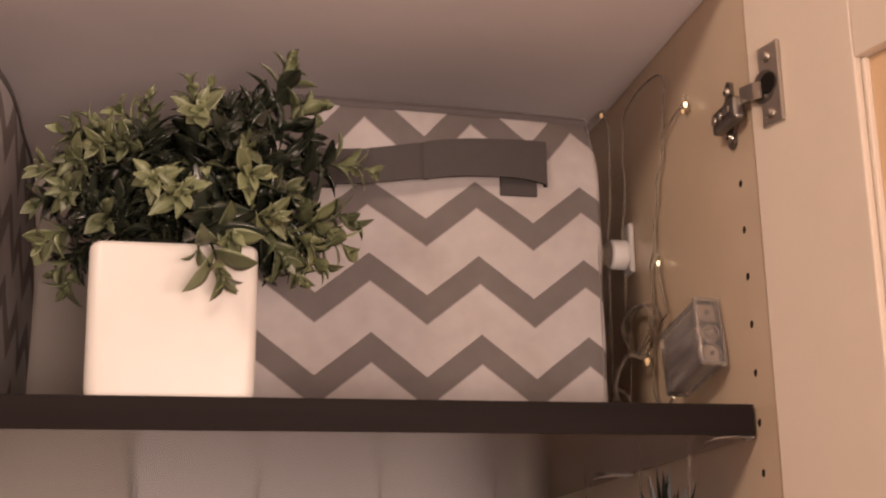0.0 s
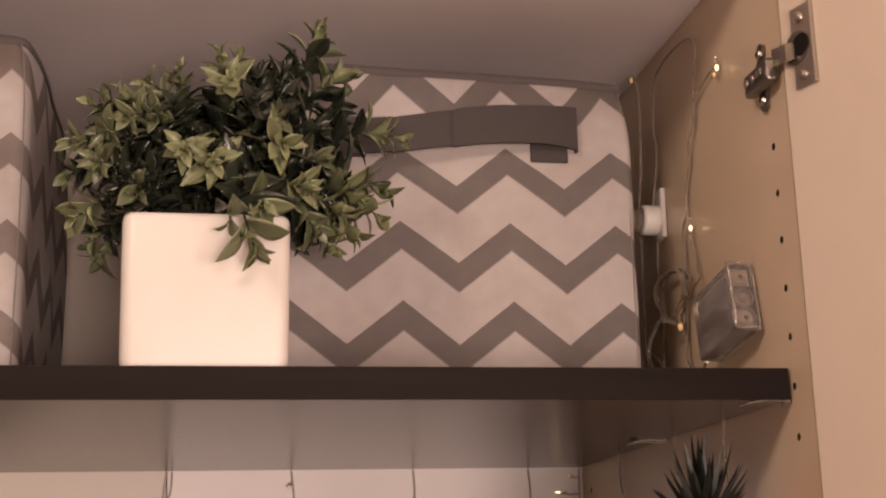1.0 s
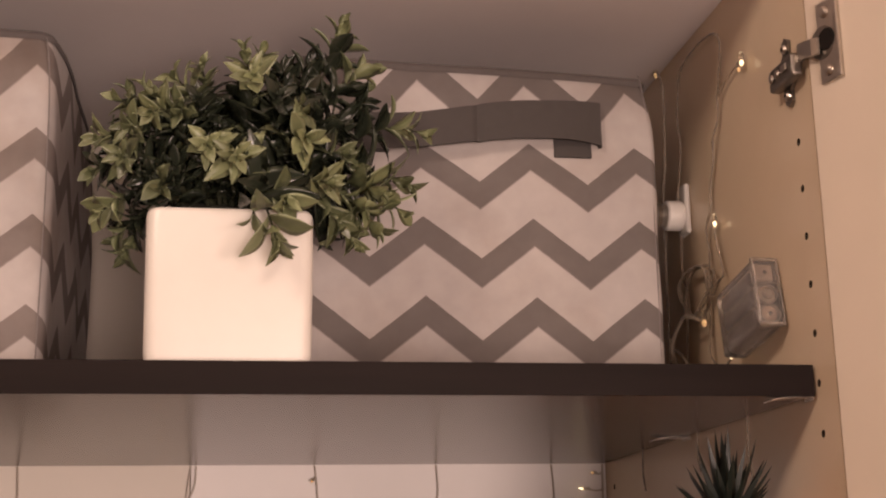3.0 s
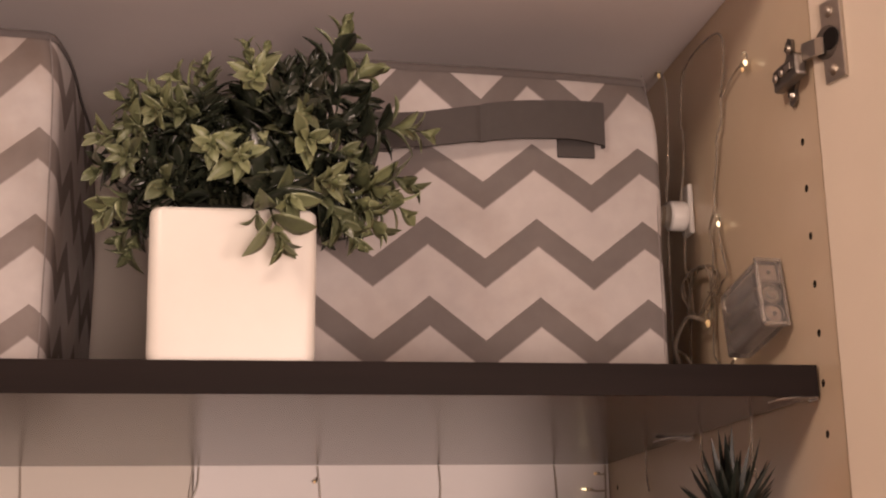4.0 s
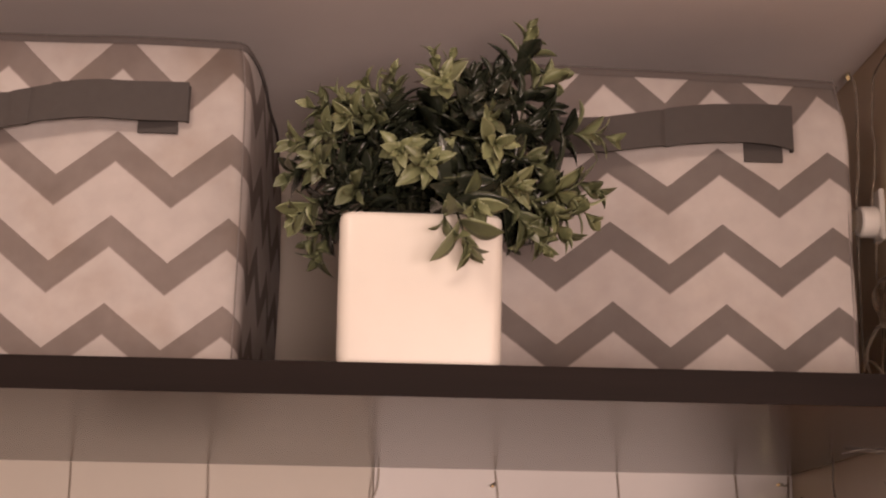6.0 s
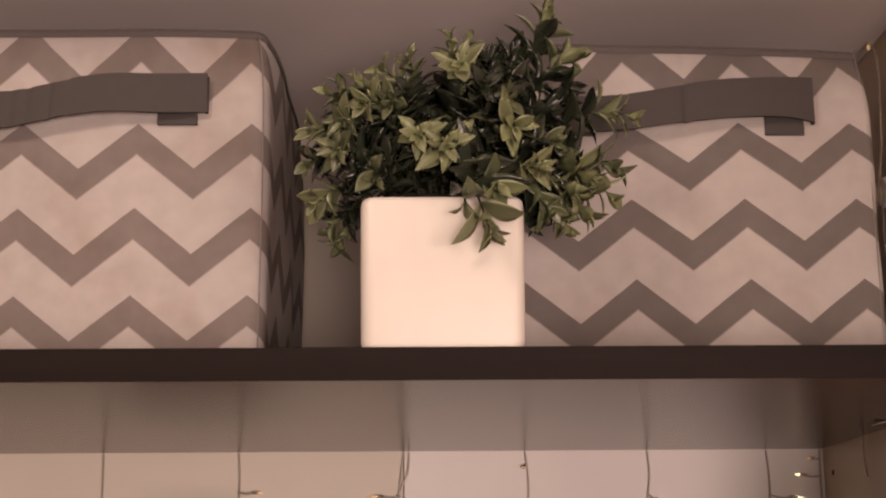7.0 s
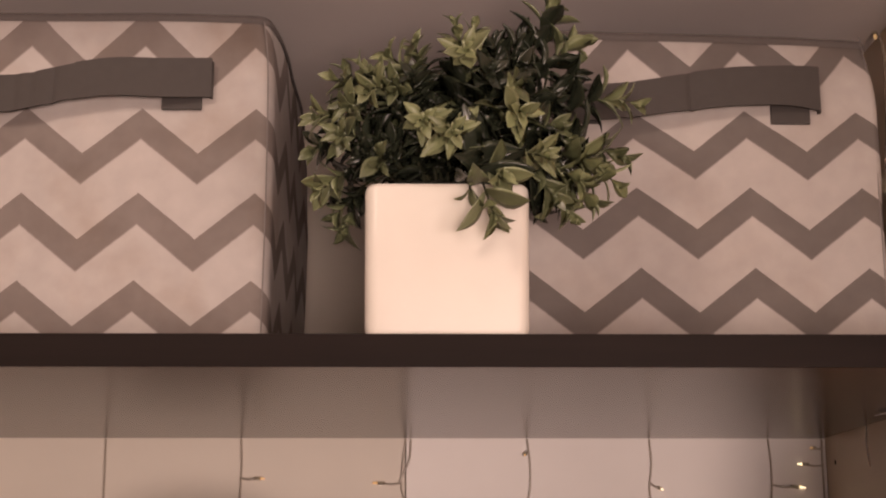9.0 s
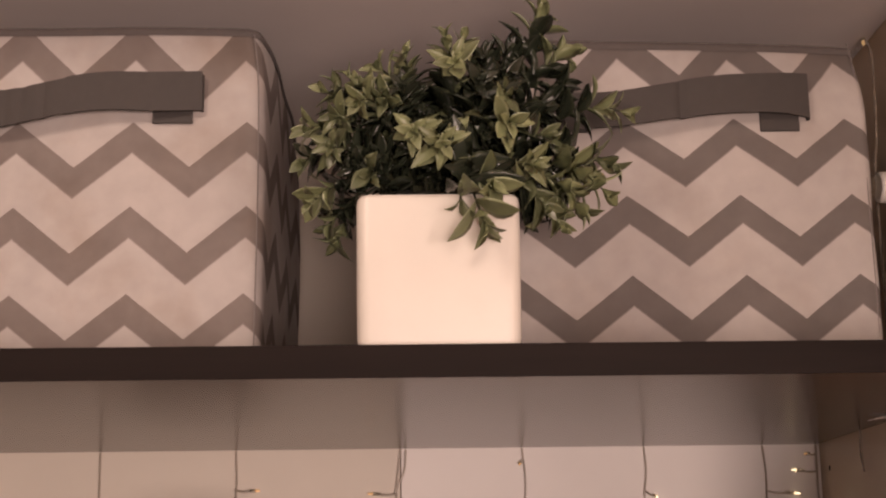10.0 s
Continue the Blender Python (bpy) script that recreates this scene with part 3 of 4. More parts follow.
def leaf_mesh(name, length, width, fold, curl, material):
    """A thick, pointed, obovate leaf, cupped along its midrib and curling at the tip; it grows along +y with its face to +z."""
    bm = bmesh.new()
    uv = bm.loops.layers.uv.new("blade")
    stations = (0.0, 0.12, 0.30, 0.48, 0.64, 0.80, 0.92, 1.0)
    widths = (0.20, 0.45, 0.82, 1.0, 0.94, 0.64, 0.28, 0.0)
    rows = []
    for t, w in zip(stations, widths):
        z = curl * length * (t * t) * -1 + 0.08 * length * math.sin(math.pi * t)
        hw, thick = width / 2 * max(w, 0.03), 0.0007 * (1 - 0.7 * t)
        rows.append([bm.verts.new(p) for p in ((-hw, t * length, z + fold * hw), (-hw * 0.5, t * length, z + fold * hw * 0.38), (0, t * length, z), (hw * 0.5, t * length, z + fold * hw * 0.38), (hw, t * length, z + fold * hw), (0, t * length, z - thick))])
    across = (-1, -0.5, 0, 0.5, 1, 0)
    for a, b in zip(rows, rows[1:]):
        for i in range(6):
            j = (i + 1) % 6
            f = bm.faces.new((a[i], a[j], b[j], b[i]))
            f.smooth = True
            for lp, u in zip(f.loops, (across[i], across[j], across[j], across[i])):
                lp[uv].uv = (u, 0)
    me = bpy.data.meshes.new(name)
    bm.to_mesh(me)
    bm.free()
    me.materials.append(material)
    return me


rnd = random.Random(11)
LEAVES, TONES = {}, {"old": LEAF_OLD_SHADED, "mid": LEAF_MID, "new": LEAF_NEW}
for key, material in TONES.items():
    LEAVES[key] = [leaf_mesh("leaf", 0.0300, 0.0140 * w, f, c, material) for w, f, c in ((1.0, 0.22, 0.04), (0.88, 0.36, 0.12), (1.08, 0.16, -0.03), (0.95, 0.38, 0.18))]
rest = {key: ([], [], []) for key in TONES}
leaf_count = 0


def put_leaf(sprig, base, stem_dir, radial, angle, size, key, own):
    global leaf_count
    d = (stem_dir * math.cos(angle) + radial * math.sin(angle)).normalized()
    face = (stem_dir * math.sin(angle) - radial * math.cos(angle)).normalized()
    side = d.cross(face)
    m = Matrix((side, d, face)).transposed().to_4x4()
    m = Matrix.Translation(base) @ m @ Matrix.Rotation(rnd.uniform(-0.35, 0.35), 4, "Y") @ Matrix.Diagonal((size, size, size, 1))
    me = rnd.choice(LEAVES[key])
    for q in (Vector(base), m @ Vector((0, 0.029, 0)), m @ Vector((0, 0.015, 0))):
        if q.z < 0.1 and abs(q.x) < 0.0535 and abs(q.y) < 0.0535:
            return
        if q.z < 0.102 and -0.060 < q.x < 0.004 and q.y < -0.030:
            return  # the rim stays free of leaves there
        if q.y > 0.076:
            return
    if own and leaf_count < 295:
        ob = new("leaf", me)
        ob.parent = sprig
        ob.matrix_basis = m
        leaf_count += 1
        return
    verts, faces, uvs = rest[key]
    k = len(verts)
    verts.extend(m @ v.co for v in me.vertices)
    for p in me.polygons:
        faces.append([k + i for i in p.vertices])
        uvs.extend(tuple(me.uv_layers["blade"].data[li].uv) for li in p.loop_indices)


def grow(tip, way, nodes, size, tone, own=True, dark=3):
    """A sprig from the moss to its tip, which points along way: a small rosette, crossed pairs of leaves and older
    leaves below, darkened also for the bush's inner shade.
    """
    way = Vector(way).normalized()
    tip = Vector(tip) - way * 0.010 * size
    base = Vector((max(-0.03, min(0.03, tip.x * 0.35)) + rnd.uniform(-0.006, 0.006), max(-0.03, min(0.03, tip.y * 0.4)) + rnd.uniform(-0.006, 0.006), 0.100))
    span = (tip - base).length
    lift = Vector((tip.x - base.x, tip.y - base.y, 0)) * 0.25 + Vector((0, 0, span * 0.40))
    if tip.z < 0.10:
        lift.z = 0.034  # over the rim and down
    c1, c2 = base + lift, tip - way * min(0.040, span * 0.5)
    if tip.z < 0.10 and abs(c2.x) < 0.058 and abs(c2.y) < 0.058:
        c2.z = max(c2.z, 0.112)
    count = 24
    pts = [(1 - t) ** 3 * base + 3 * t * (1 - t) ** 2 * c1 + 3 * t * t * (1 - t) * c2 + t ** 3 * tip for t in (i / count for i in range(count + 1))]
    sprig = part("sprig", tube(pts, 0.0013, 5, 0.5), STEM, plant)
    gone, walk_back = 0.0, []
    for a, b in zip(pts[::-1], pts[-2::-1]):
        walk_back.append((gone, a, (a - b).normalized()))
        gone += (a - b).length
    spin = rnd.uniform(0, math.pi)
    spread = 0.85 if way.y < -0.8 else 0.60  # sprigs that face the camera open into rosettes, shaped to fit its view

    def ring(where, count_, turn, angle, scale_, key):
        p, d = min(walk_back, key=lambda w: abs(w[0] - where))[1:]
        u = d.orthogonal().normalized()
        v = d.cross(u)
        for k in range(count_):
            a = turn + 2 * math.pi * k / count_ + rnd.uniform(-0.2, 0.2)
            put_leaf(sprig, p, d, u * math.cos(a) + v * math.sin(a), angle + rnd.uniform(-0.14, 0.14), scale_ * rnd.uniform(0.88, 1.12), key, own)

    ring(0.0, 2, spin, 0.45, 0.42 * size, tone)
    for k in range(nodes + dark):
        where = (0.0022 + 0.0075 * k) * size
        if where > gone * 0.85:
            break
        # lower leaves go darker, both for age and as painted inner shade
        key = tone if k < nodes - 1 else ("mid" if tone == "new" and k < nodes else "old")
        ring(where, 3 if spread > 0.8 and k < 2 else 2, spin + 0.6 + k * math.pi / 2, min(spread + 0.14 * k, 1.2), (0.58, 0.74, 0.90, 1.0)[min(k, 3)] * size, key)


grow((0.011, -0.053, 0.187), (-0.08, -0.99, -0.11), 4, 1.00, "new")
grow((0.005, -0.018, 0.222), (-0.27, -0.62, 0.74), 3, 0.75, "new")
grow((0.020, -0.008, 0.224), (0.24, -0.32, 0.92), 3, 0.70, "new")
grow((0.003, -0.071, 0.123), (0.02, -0.90, -0.44), 4, 0.92, "new")
grow((-0.015, -0.063, 0.132), (-0.03, -0.86, -0.51), 3, 0.90, "new")
grow((-0.052, -0.055, 0.155), (-0.34, -0.75, -0.56), 4, 0.85, "new")
grow((-0.042, -0.031, 0.193), (-0.66, -0.70, 0.27), 4, 1.00, "new")
grow((-0.022, -0.018, 0.207), (-0.20, -0.80, 0.57), 3, 0.80, "new")
grow((0.049, -0.071, 0.137), (0.31, -0.87, -0.38), 4, 0.95, "new")
grow((0.065, -0.071, 0.109), (0.60, -0.74, -0.30), 4, 0.95, "new")
grow((0.046, -0.058, 0.157), (0.47, -0.79, -0.40), 2, 1.30, "mid")
grow((0.032, -0.079, 0.061), (0.32, -0.30, -0.90), 4, 1.15, "new")
grow((0.012, -0.069, 0.081), (-0.14, -0.56, -0.81), 1, 1.25, "new")
grow((0.038, -0.075, 0.095), (0.50, -0.74, -0.46), 2, 1.30, "new")
grow((-0.039, -0.051, 0.107), (0.30, -0.68, -0.67), 3, 0.95, "mid")
grow((-0.078, -0.021, 0.180), (-0.75, -0.62, 0.23), 3, 0.80, "new")
grow((-0.066, -0.045, 0.149), (-0.29, -0.85, -0.44), 4, 0.85, "mid")
grow((-0.091, -0.023, 0.149), (-0.76, -0.56, -0.33), 3, 1.00, "new")
grow((-0.090, -0.023, 0.126), (-0.44, -0.72, -0.54), 3, 0.85, "mid")
grow((-0.070, -0.048, 0.128), (-0.31, -0.86, -0.40), 4, 0.85, "mid")
grow((-0.086, -0.031, 0.094), (-0.54, -0.54, -0.65), 4, 0.90, "new")
grow((-0.068, -0.013, 0.068), (-0.21, -0.18, -0.96), 4, 0.85, "mid")
grow((-0.076, -0.018, 0.082), (-0.69, -0.26, -0.67), 3, 0.80, "mid")
grow((-0.072, -0.003, 0.194), (-0.66, 0.00, 0.75), 3, 0.70, "mid")
grow((-0.053, -0.043, 0.116), (-0.22, -0.80, -0.55), 3, 0.90, "old")
grow((-0.035, -0.043, 0.161), (-0.32, -0.85, -0.42), 3, 0.90, "mid")
grow((0.076, 0.017, 0.257), (0.23, 0.16, 0.96), 4, 0.85, "new")
grow((0.100, 0.017, 0.221), (0.91, 0.18, 0.39), 4, 0.85, "new")
grow((0.093, 0.012, 0.204), (0.98, 0.12, 0.15), 3, 0.85, "mid")
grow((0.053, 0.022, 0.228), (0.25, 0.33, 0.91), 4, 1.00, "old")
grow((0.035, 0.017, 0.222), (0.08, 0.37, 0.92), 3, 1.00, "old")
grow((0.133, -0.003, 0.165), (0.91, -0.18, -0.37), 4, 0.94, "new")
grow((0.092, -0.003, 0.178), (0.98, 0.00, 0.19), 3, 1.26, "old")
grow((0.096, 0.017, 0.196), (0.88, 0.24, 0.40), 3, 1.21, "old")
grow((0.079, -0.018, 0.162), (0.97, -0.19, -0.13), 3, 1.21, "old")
grow((0.123, -0.013, 0.123), (0.90, 0.00, -0.43), 4, 0.99, "mid")
grow((0.116, -0.018, 0.103), (0.79, 0.00, -0.61), 4, 0.99, "new")
grow((0.103, -0.035, 0.110), (0.82, -0.22, -0.53), 4, 0.99, "new")
grow((0.101, -0.025, 0.086), (0.72, -0.06, -0.69), 4, 0.99, "new")
grow((0.083, -0.031, 0.076), (0.50, -0.25, -0.83), 4, 0.99, "new")
grow((0.073, -0.048, 0.083), (0.56, -0.32, -0.76), 4, 0.99, "mid")
grow((0.061, -0.018, 0.081), (0.24, -0.20, -0.95), 3, 0.99, "old")
grow((0.091, -0.043, 0.096), (0.69, -0.33, -0.64), 4, 0.99, "new")
grow((0.090, -0.028, 0.132), (0.96, -0.20, -0.19), 3, 1.04, "mid")
grow((0.076, -0.043, 0.138), (0.70, -0.68, -0.22), 3, 1.04, "mid")
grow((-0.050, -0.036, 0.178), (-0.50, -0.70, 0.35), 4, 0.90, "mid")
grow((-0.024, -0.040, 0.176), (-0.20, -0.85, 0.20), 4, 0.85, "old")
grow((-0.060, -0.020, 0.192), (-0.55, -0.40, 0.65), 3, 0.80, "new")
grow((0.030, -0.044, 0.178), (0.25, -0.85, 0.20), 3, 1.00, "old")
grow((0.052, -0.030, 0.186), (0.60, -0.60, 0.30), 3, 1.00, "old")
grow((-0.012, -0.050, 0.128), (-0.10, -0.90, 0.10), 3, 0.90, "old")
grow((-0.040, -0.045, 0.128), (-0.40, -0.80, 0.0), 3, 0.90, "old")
# older growth that fills the inside; its dark colour also paints the shade there
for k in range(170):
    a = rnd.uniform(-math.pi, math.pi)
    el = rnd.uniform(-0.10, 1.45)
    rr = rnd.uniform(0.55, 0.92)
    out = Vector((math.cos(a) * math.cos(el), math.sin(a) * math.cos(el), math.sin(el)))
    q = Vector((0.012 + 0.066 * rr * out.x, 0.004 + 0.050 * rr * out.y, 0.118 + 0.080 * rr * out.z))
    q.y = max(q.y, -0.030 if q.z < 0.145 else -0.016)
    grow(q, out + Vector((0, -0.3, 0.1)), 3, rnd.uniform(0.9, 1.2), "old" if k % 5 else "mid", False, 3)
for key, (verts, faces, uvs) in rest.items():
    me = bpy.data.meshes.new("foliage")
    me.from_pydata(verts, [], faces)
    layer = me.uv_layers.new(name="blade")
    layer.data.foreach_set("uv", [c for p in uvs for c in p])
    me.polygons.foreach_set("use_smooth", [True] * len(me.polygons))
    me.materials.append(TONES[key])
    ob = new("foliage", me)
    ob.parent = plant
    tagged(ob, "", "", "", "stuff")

# ---- spiky plant on the lower shelf ----
succ = thing("succulent", (-0.043, 0.100, 1.708), "dark green spiky artificial succulent in a coral pink pot", "plant")
part("pot", lathe([(0.022, 0.0), (0.0235, 0.001), (0.030, 0.070), (0.0325, 0.094), (0.0332, 0.0975), (0.0322, 0.0990), (0.0305, 0.0980), (0.0300, 0.090)], sides=48), PINK, succ, "coral pink glazed pot")
part("soil", lathe([(0.0301, 0.088), (0.029, 0.0945), (0.015, 0.097), (0.001, 0.098)], sides=24), MOSS, succ, "dark soil")


def spike(direction, length, width):
    """A narrow, channelled, pointed leaf that curves a little upwards."""
    d = Vector(direction).normalized()
    side = d.cross(Vector((0, 0, 1)))
    side = side.normalized() if side.length > 0.05 else Vector((1, 0, 0))
    up = side.cross(d)
    rings = []
    for t in (0, 0.15, 0.35, 0.6, 0.82, 1.0):
        w = width / 2 * (0.8 + 0.6 * t) * (1 - t ** 1.6) + 0.00015
        c = Vector((0, 0, 0.094)) + d * length * t + up * (0.10 * length * t * t)
        rings.append([c - side * w + up * w * 0.35, c - up * w * 0.45, c + side * w + up * w * 0.35, c + up * w * 0.12])
    bm = bmesh.new()
    add_rings(bm, rings)
    return bm


for ring, (count, tilt, length) in enumerate(((6, 82, 0.061), (9, 66, 0.057), (12, 50, 0.049), (14, 33, 0.043), (11, 16, 0.036))):
    for k in range(count):
        a = 2 * math.pi * (k + 0.5 * ring) / count + rnd.uniform(-0.15, 0.15)
        e = radians(tilt + rnd.uniform(-7, 7))
        part("spiky_leaf", spike((math.cos(a) * math.cos(e), math.sin(a) * math.cos(e), math.sin(e)), length * rnd.uniform(0.85, 1.1), 0.0080), ALOE, succ)

# ---- dark round jar on the lower shelf ----
jar = thing("round_jar", (-0.556, 0.330, 1.708), "dark brown glazed round jar with a domed top", "jar")
part("body", lathe([(0.045, 0.0), (0.060, 0.006), (0.074, 0.035), (0.072, 0.054), (0.064, 0.068)], sides=48), DARKGLAZE, jar)
part("lid", lathe([(0.066, 0.0685), (0.064, 0.073), (0.050, 0.081), (0.028, 0.0865), (0.001, 0.088)], sides=48), DARKGLAZE, jar)

# ---- string lights on the back board ----
curtain = thing("string_lights", (0, BACK, SHELF - 0.02), "thin clear-cable string lights down the back board, bulbs lit", "string lights")


def strand(x, wiggle, seed, length=0.165):
    r = random.Random(seed)
    pts = [(x + wiggle * r.uniform(-1, 1) * 0.004 * (k > 0), -0.0025, -0.0005 - length * k / 7) for k in range(8)]
    return part("cable", tube(smooth_path(pts, 4), 0.0009, 6), CABLE, curtain)


def bulb(start, way, glow):
    """A bulb on a short stub: cable end, clear socket and glowing tip."""
    a, w = Vector(start), Vector(way)
    part("bulb_stub", tube(smooth_path([a, a + 0.4 * w + Vector((0, -0.001, -0.0015)), a + 0.75 * w]), 0.0009, 6), CABLE, curtain)
    part("bulb_socket", tube([a + 0.62 * w, a + 0.66 * w, a + 0.95 * w], 0.0016, 8), CLEAR, curtain)
    part("bulb", tube([a + 0.90 * w, a + 0.94 * w, a + 1.04 * w, a + 1.08 * w], 0.0012, 8, 0.6), glow, curtain, "small warm glowing bulb")


for k, (x, wig) in enumerate(((-0.689, 0.3), (-0.560, 0.8), (-0.403, 1.0), (-0.287, 0.7), (-0.170, 0.5), (-0.056, 0.5), (-0.0045, 0.2), (-0.82, 0.5))):
    strand(x, wig, 20 + k)
part("cable", tube(smooth_path([(-0.398, -0.0025, -0.0005), (-0.399, -0.003, -0.018), (-0.4035, -0.003, -0.030), (-0.409, -0.003, -0.042)]), 0.0009, 6), CABLE, curtain)
bulb((-0.560, -0.004, -0.037), (0.022, -0.002, -0.001), BULB_DIM)
bulb((-0.406, -0.004, -0.042), (-0.026, -0.002, 0.000), BULB_DIM)
bulb((-0.287, -0.004, -0.012), (-0.003, -0.006, -0.004), BULB_DIM)
bulb((-0.170, -0.004, -0.042), (0.010, -0.003, -0.006), BULB)
bulb((-0.056, -0.004, -0.043), (0.030, -0.002, -0.003), BULB)
bulb((-0.0045, -0.004, -0.025), (-0.024, -0.003, 0.001), BULB)
bulb((-0.0045, -0.004, -0.008), (-0.012, -0.003, -0.001), BULB_DIM)

# ---- string lights and their battery box on the side board ----
sidelights = thing("fairy_lights", (0, 0.20, SHELF), "clear-cable fairy lights hung on the cabinet side, a few bulbs lit", "string lights")


def side_cable(points, radius=0.0013, material=None, twin=True):
    """A clear two-core cable: two wires that wind about each other along the way."""
    way = smooth_path([(x, y - 0.20, z - SHELF) for x, y, z in points], 7)
    bm = bmesh.new()
    if twin:
        for half_turn in (0, math.pi):
            add_tube(bm, [p + Vector((0.4 * math.sin(k * 0.55 + half_turn), math.cos(k * 0.55 + half_turn), 0)) * radius * 0.55 for k, p in enumerate(way)], radius * 0.62, 7)
    else:
        add_tube(bm, way, radius, 7)
    return part("cable", bm, material or WIRE, sidelights)


# the loop at the top, the run that drops from it and the run behind
side_cable([(-0.0035, 0.252, 2.169), (-0.0035, 0.246, 2.178), (-0.0035, 0.226, 2.183), (-0.0035, 0.201, 2.184), (-0.0035, 0.178, 2.182), (-0.0035, 0.163, 2.178), (-0.0035, 0.155, 2.170), (-0.0035, 0.155, 2.157), (-0.0035, 0.160, 2.143), (-0.0035, 0.164, 2.129)])
side_cable([(-0.0045, 0.164, 2.129), (-0.0035, 0.168, 2.110), (-0.0050, 0.177, 2.097), (-0.0035, 0.184, 2.081), (-0.0035, 0.193, 2.063), (-0.0045, 0.194, 2.045), (-0.0050, 0.204, 2.032), (-0.0035, 0.204, 2.012), (-0.0050, 0.207, 1.990), (-0.0040, 0.210, 1.966), (-0.0060, 0.209, 1.946), (-0.0080, 0.202, 1.931), (-0.012, 0.170, 1.918), (-0.014, 0.147, 1.922)])
side_cable([(-0.0035, 0.252, 2.169), (-0.0045, 0.256, 2.138), (-0.0035, 0.255, 2.121), (-0.0050, 0.256, 2.096), (-0.0080, 0.258, 2.068), (-0.0045, 0.263, 2.043), (-0.0060, 0.262, 2.016), (-0.0035, 0.261, 1.992), (-0.0060, 0.256, 1.973), (-0.0080, 0.256, 1.940), (-0.012, 0.250, 1.904)])
side_cable([(-0.0060, 0.109, 2.132), (-0.0035, 0.127, 2.136), (-0.0035, 0.139, 2.134), (-0.0035, 0.152, 2.131), (-0.0045, 0.162, 2.126)], 0.0010, None, False)
side_cable([(-0.0045, 0.189, 2.032), (-0.0060, 0.182, 2.017), (-0.0050, 0.178, 2.001), (-0.0060, 0.172, 1.989), (-0.0060, 0.185, 1.985), (-0.0050, 0.199, 1.979), (-0.0060, 0.215, 1.985)], 0.0011)
# a run in the gap behind the bin
side_cable([(-0.006, 0.296, 2.196), (-0.012, 0.269, 2.180), (-0.012, 0.266, 2.159), (-0.012, 0.269, 2.130), (-0.012, 0.273, 2.101), (-0.012, 0.281, 2.080), (-0.010, 0.290, 2.02), (-0.010, 0.292, 1.95), (-0.012, 0.285, 1.903)], 0.0015)
# spare cable, wound up behind the battery box
wound = []
for k in range(40):
    a = 2 * math.pi * k / 11
    grow_out = 1 + 0.10 * math.sin(k * 1.7)
    wound.append((-0.009 - 0.004 * math.sin(k * 0.9), 0.224 + 0.031 * grow_out * math.cos(a), 1.988 + 0.019 * grow_out * math.sin(a)))
side_cable(wound, 0.0010, None, False)
side_cable([(-0.013, 0.204, 1.960), (-0.020, 0.220, 1.966), (-0.020, 0.240, 1.962), (-0.020, 0.257, 1.950), (-0.020, 0.250, 1.934), (-0.018, 0.232, 1.918), (-0.014, 0.214, 1.906), (-0.012, 0.240, 1.904)], 0.0017, None, False)
side_cable([(-0.018, 0.258, 1.946), (-0.020, 0.235, 1.938), (-0.020, 0.222, 1.926), (-0.018, 0.240, 1.908)], 0.0015, None, False)
# tails that hang below the shelf on the side board
for y, z0, z1 in ((0.150, 1.880, 1.835), (0.255, 1.880, 1.850), (0.400, 1.880, 1.845)):
    side_cable([(-0.004, y, z0), (-0.004, y + 0.003, (z0 + z1) / 2), (-0.004, y - 0.002, z1)])
for x, y, z, glow, size in ((-0.006, 0.108, 2.132, BULB, 0.0016), (-0.006, 0.114, 2.129, BULB_DIM, 0.0012), (-0.006, 0.183, 2.031, BULB, 0.0015), (-0.014, 0.147, 1.924, BULB, 0.0019), (-0.007, 0.297, 2.195, BULB_DIM, 0.0016), (-0.012, 0.203, 1.958, BULB_DIM, 0.0020)):
    at = (x, y - 0.20, z - SHELF)
    part("bulb", lathe([(0.0003, -size * 1.6), (size * 0.7, -size), (size, 0), (size * 0.7, size), (0.0003, size * 1.5)], centre=at, sides=12), glow, sidelights, "small warm glowing bulb")
    part("bulb_sleeve", lathe([(size * 0.9, size * 1.2), (size * 1.25, size * 1.6), (size * 1.25, size * 4.2), (size * 0.6, size * 5.0)], centre=at, sides=12), CLEAR, sidelights, "clear plastic sleeve")

bx = thing("battery_box", (-0.0118, 0.078, 1.9560), "clear plastic battery box fixed to the cabinet side", "battery box")
bx.rotation_euler = (radians(-12), radians(1.5), radians(3))
part("case", box(-0.0088, 0.0088, 0.0, 0.064, -0.0240, 0.0240, bevel=0.0022, seg=3), BOXCLEAR, bx, "clear plastic case")
for s in (-1, 0, 1):
    part("battery", lathe([(0.0056, 0.012), (0.0060, 0.013), (0.0060, 0.057), (0.0056, 0.058)], centre=(0, 0, s * 0.0134), sides=18, axis="y"), BATTERY, bx, "grey sleeved battery")
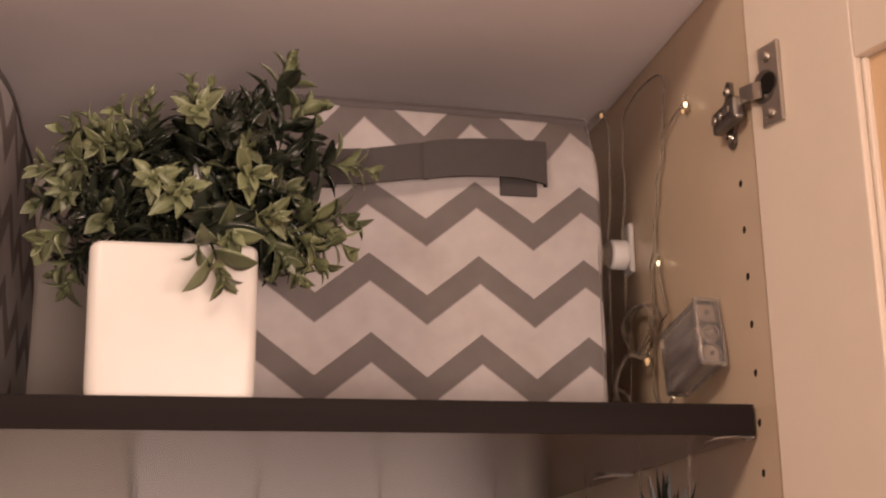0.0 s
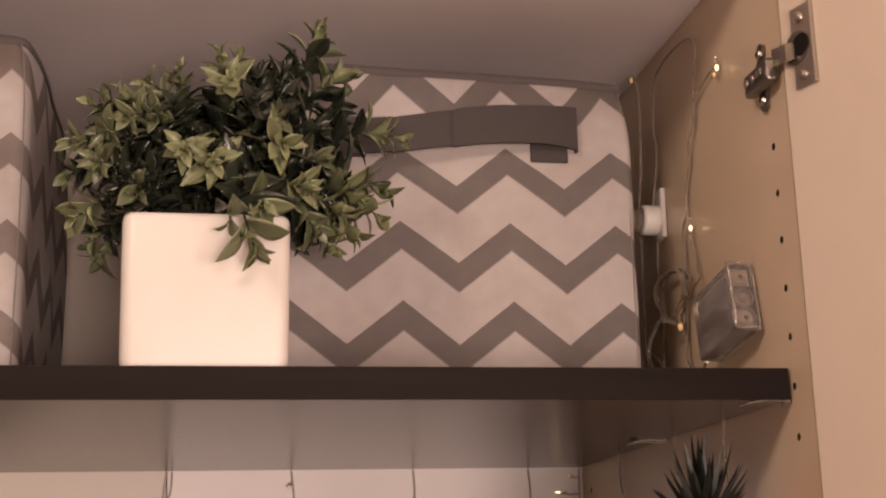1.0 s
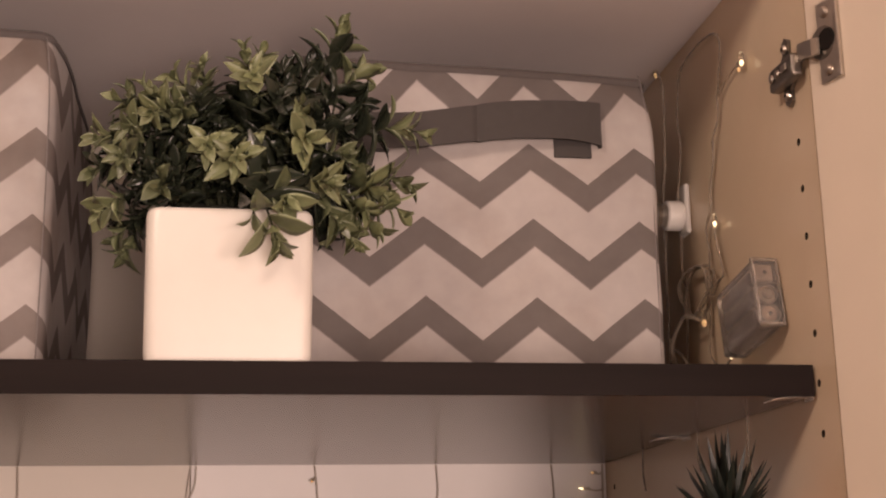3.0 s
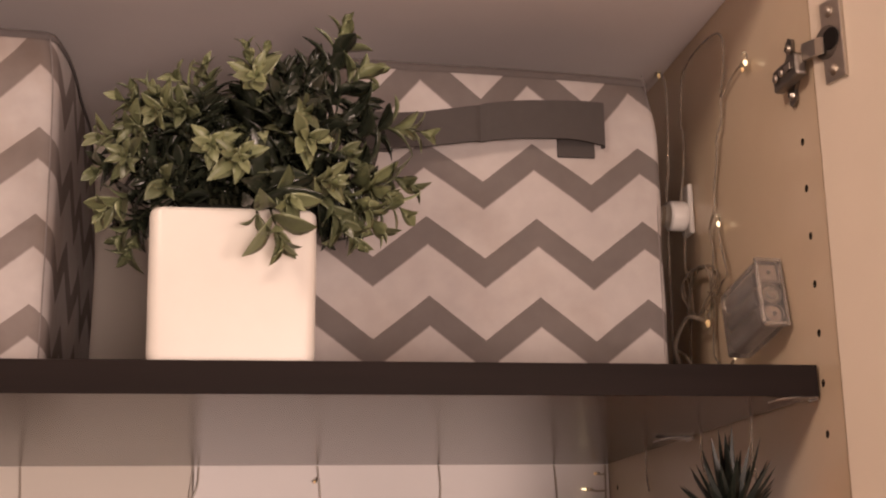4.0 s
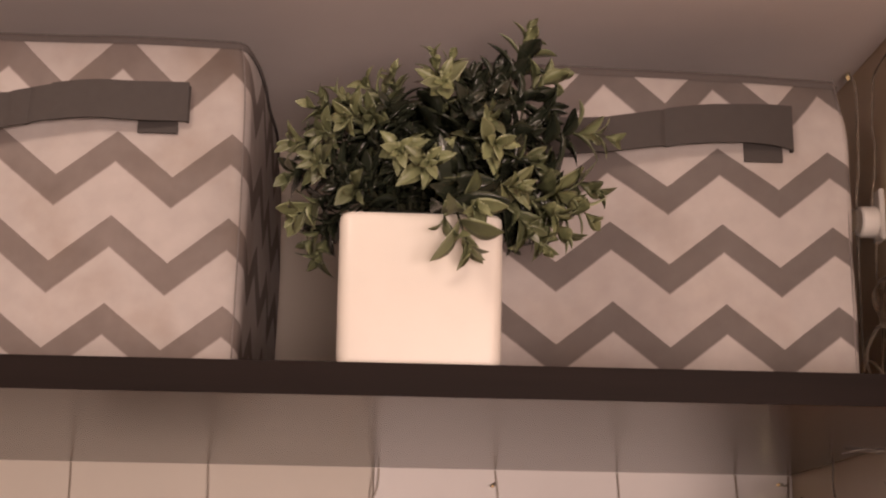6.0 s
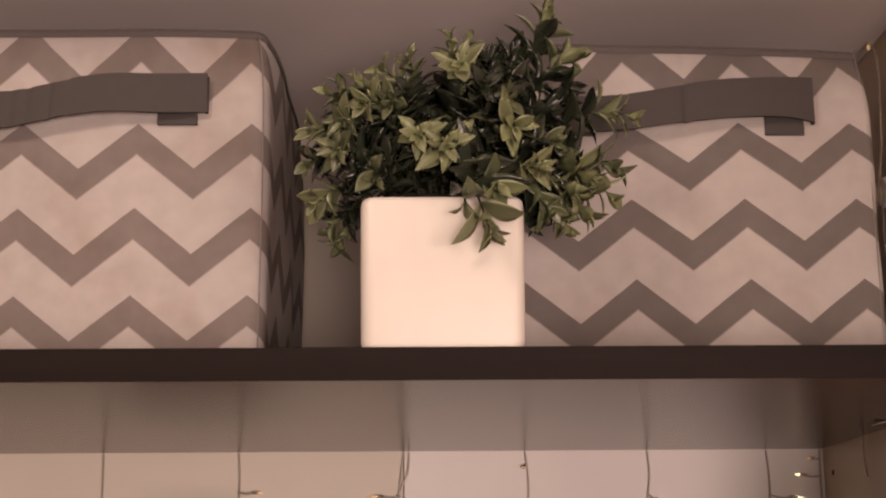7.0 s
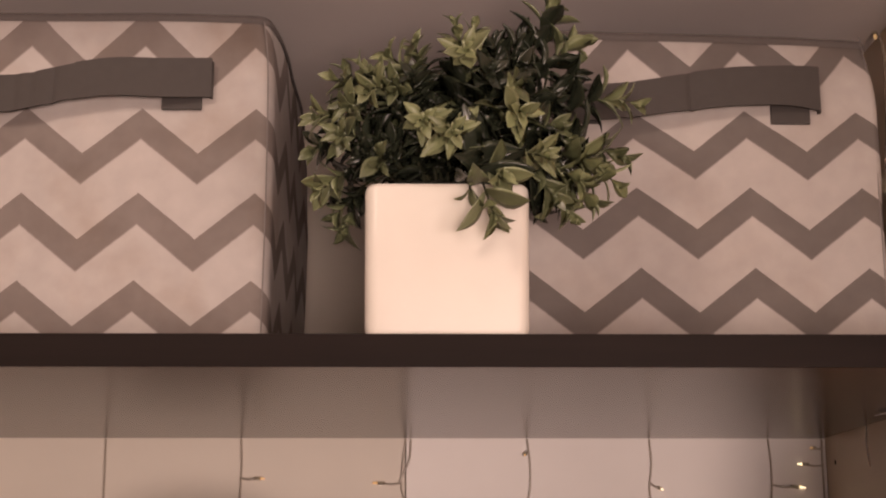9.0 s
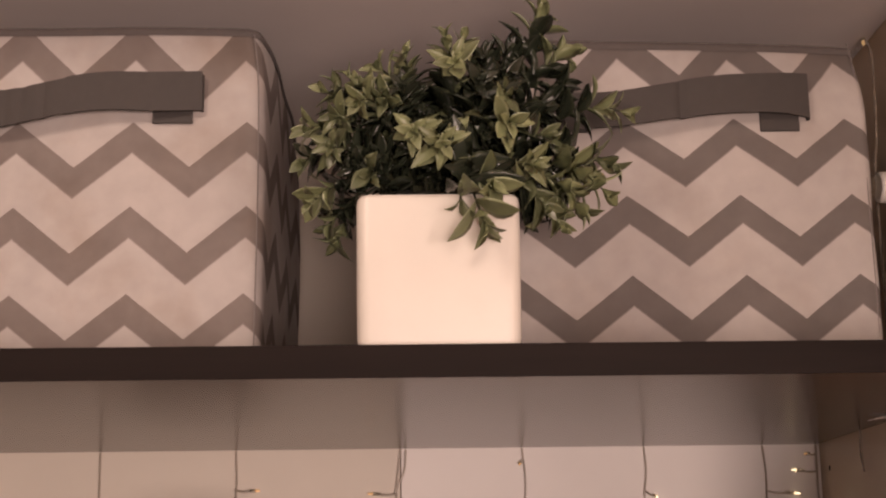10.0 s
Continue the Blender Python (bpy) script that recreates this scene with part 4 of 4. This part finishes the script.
# the end that shows: a square cell above two round ones, each with its dark wall
add_end = add_box(bmesh.new(), -0.0062, 0.0062, 0.0036, 0.0050, 0.0086, 0.0206, bevel=0.0012)
part("end_plate", add_end, ENDPLATE, bx, "tan inner plate")
bm = add_box(bmesh.new(), -0.0078, 0.0078, 0.0020, 0.0060, 0.0070, 0.0080, bevel=0.0003)
add_box(bm, -0.0078, -0.0068, 0.0020, 0.0060, 0.0081, 0.0219, bevel=0.0003)
add_box(bm, 0.0068, 0.0078, 0.0020, 0.0060, 0.0081, 0.0219, bevel=0.0003)
part("divider", bm, BATTERY, bx, "grey cell wall")
for z in (-0.0010, -0.0152):
    part("cell_ring", lathe([(0.0062, 0.0060), (0.0062, 0.0020), (0.0072, 0.0020), (0.0072, 0.0060)], centre=(0, 0, z), sides=28, axis="y"), BATTERY, bx, "grey round cell wall")
    part("cell_cap", lathe([(0.0001, 0.0042), (0.0056, 0.0042), (0.0058, 0.0056)], centre=(0, 0, z), sides=24, axis="y"), ENDPLATE if z < -0.01 else STEEL, bx)
for z in (-0.0152, 0.0150):
    part("screw_hole_shade", lathe([(0.0001, 0.0024), (0.0013, 0.0025), (0.0015, 0.0046)], centre=(0.0005, 0, z), sides=12, axis="y"), BLACK, bx)
part("contact_cap", lathe([(0.0001, -0.0016), (0.0026, -0.0010), (0.0042, 0.0012), (0.0044, 0.0040)], centre=(0.0005, 0, -0.0005), sides=20, axis="y"), BOXCLEAR, bx)
part("contact_spring", lathe([(0.0036, 0.0046), (0.0044, 0.0048), (0.0044, 0.0056), (0.0036, 0.0058)], centre=(-0.0020, 0, -0.001), sides=16, axis="y"), COPPER, bx, "copper spring contact")
for z0, z1 in ((-0.0246, -0.0224), (0.0224, 0.0246)):
    part("lip", box(-0.0095, 0.0095, -0.0010, 0.0024, z0, z1, bevel=0.0006), BOXCLEAR, bx)
for x0, x1 in ((-0.0095, -0.0078), (0.0078, 0.0095)):
    part("lip", box(x0, x1, -0.0010, 0.0024, -0.0223, 0.0223, bevel=0.0006), BOXCLEAR, bx)

hk = thing("adhesive_hook", (0, 0.258, 2.062), "white plastic adhesive hook on the cabinet side", "hook")
part("base_plate", box(-0.0052, -0.0004, -0.010, 0.010, -0.021, 0.021, bevel=0.0020, seg=3), HOOK, hk)
part("knob", lathe([(0.0118, -0.0050), (0.0126, -0.0065), (0.0124, -0.0175), (0.0110, -0.0190)], centre=(0, 0.002, -0.004), sides=28, axis="x"), HOOK, hk)
part("stem", lathe([(0.0095, -0.0188), (0.0095, -0.0270), (0.0085, -0.0280)], centre=(0, 0.002, -0.004), sides=24, axis="x"), CLEAR, hk, "clear plastic stem")
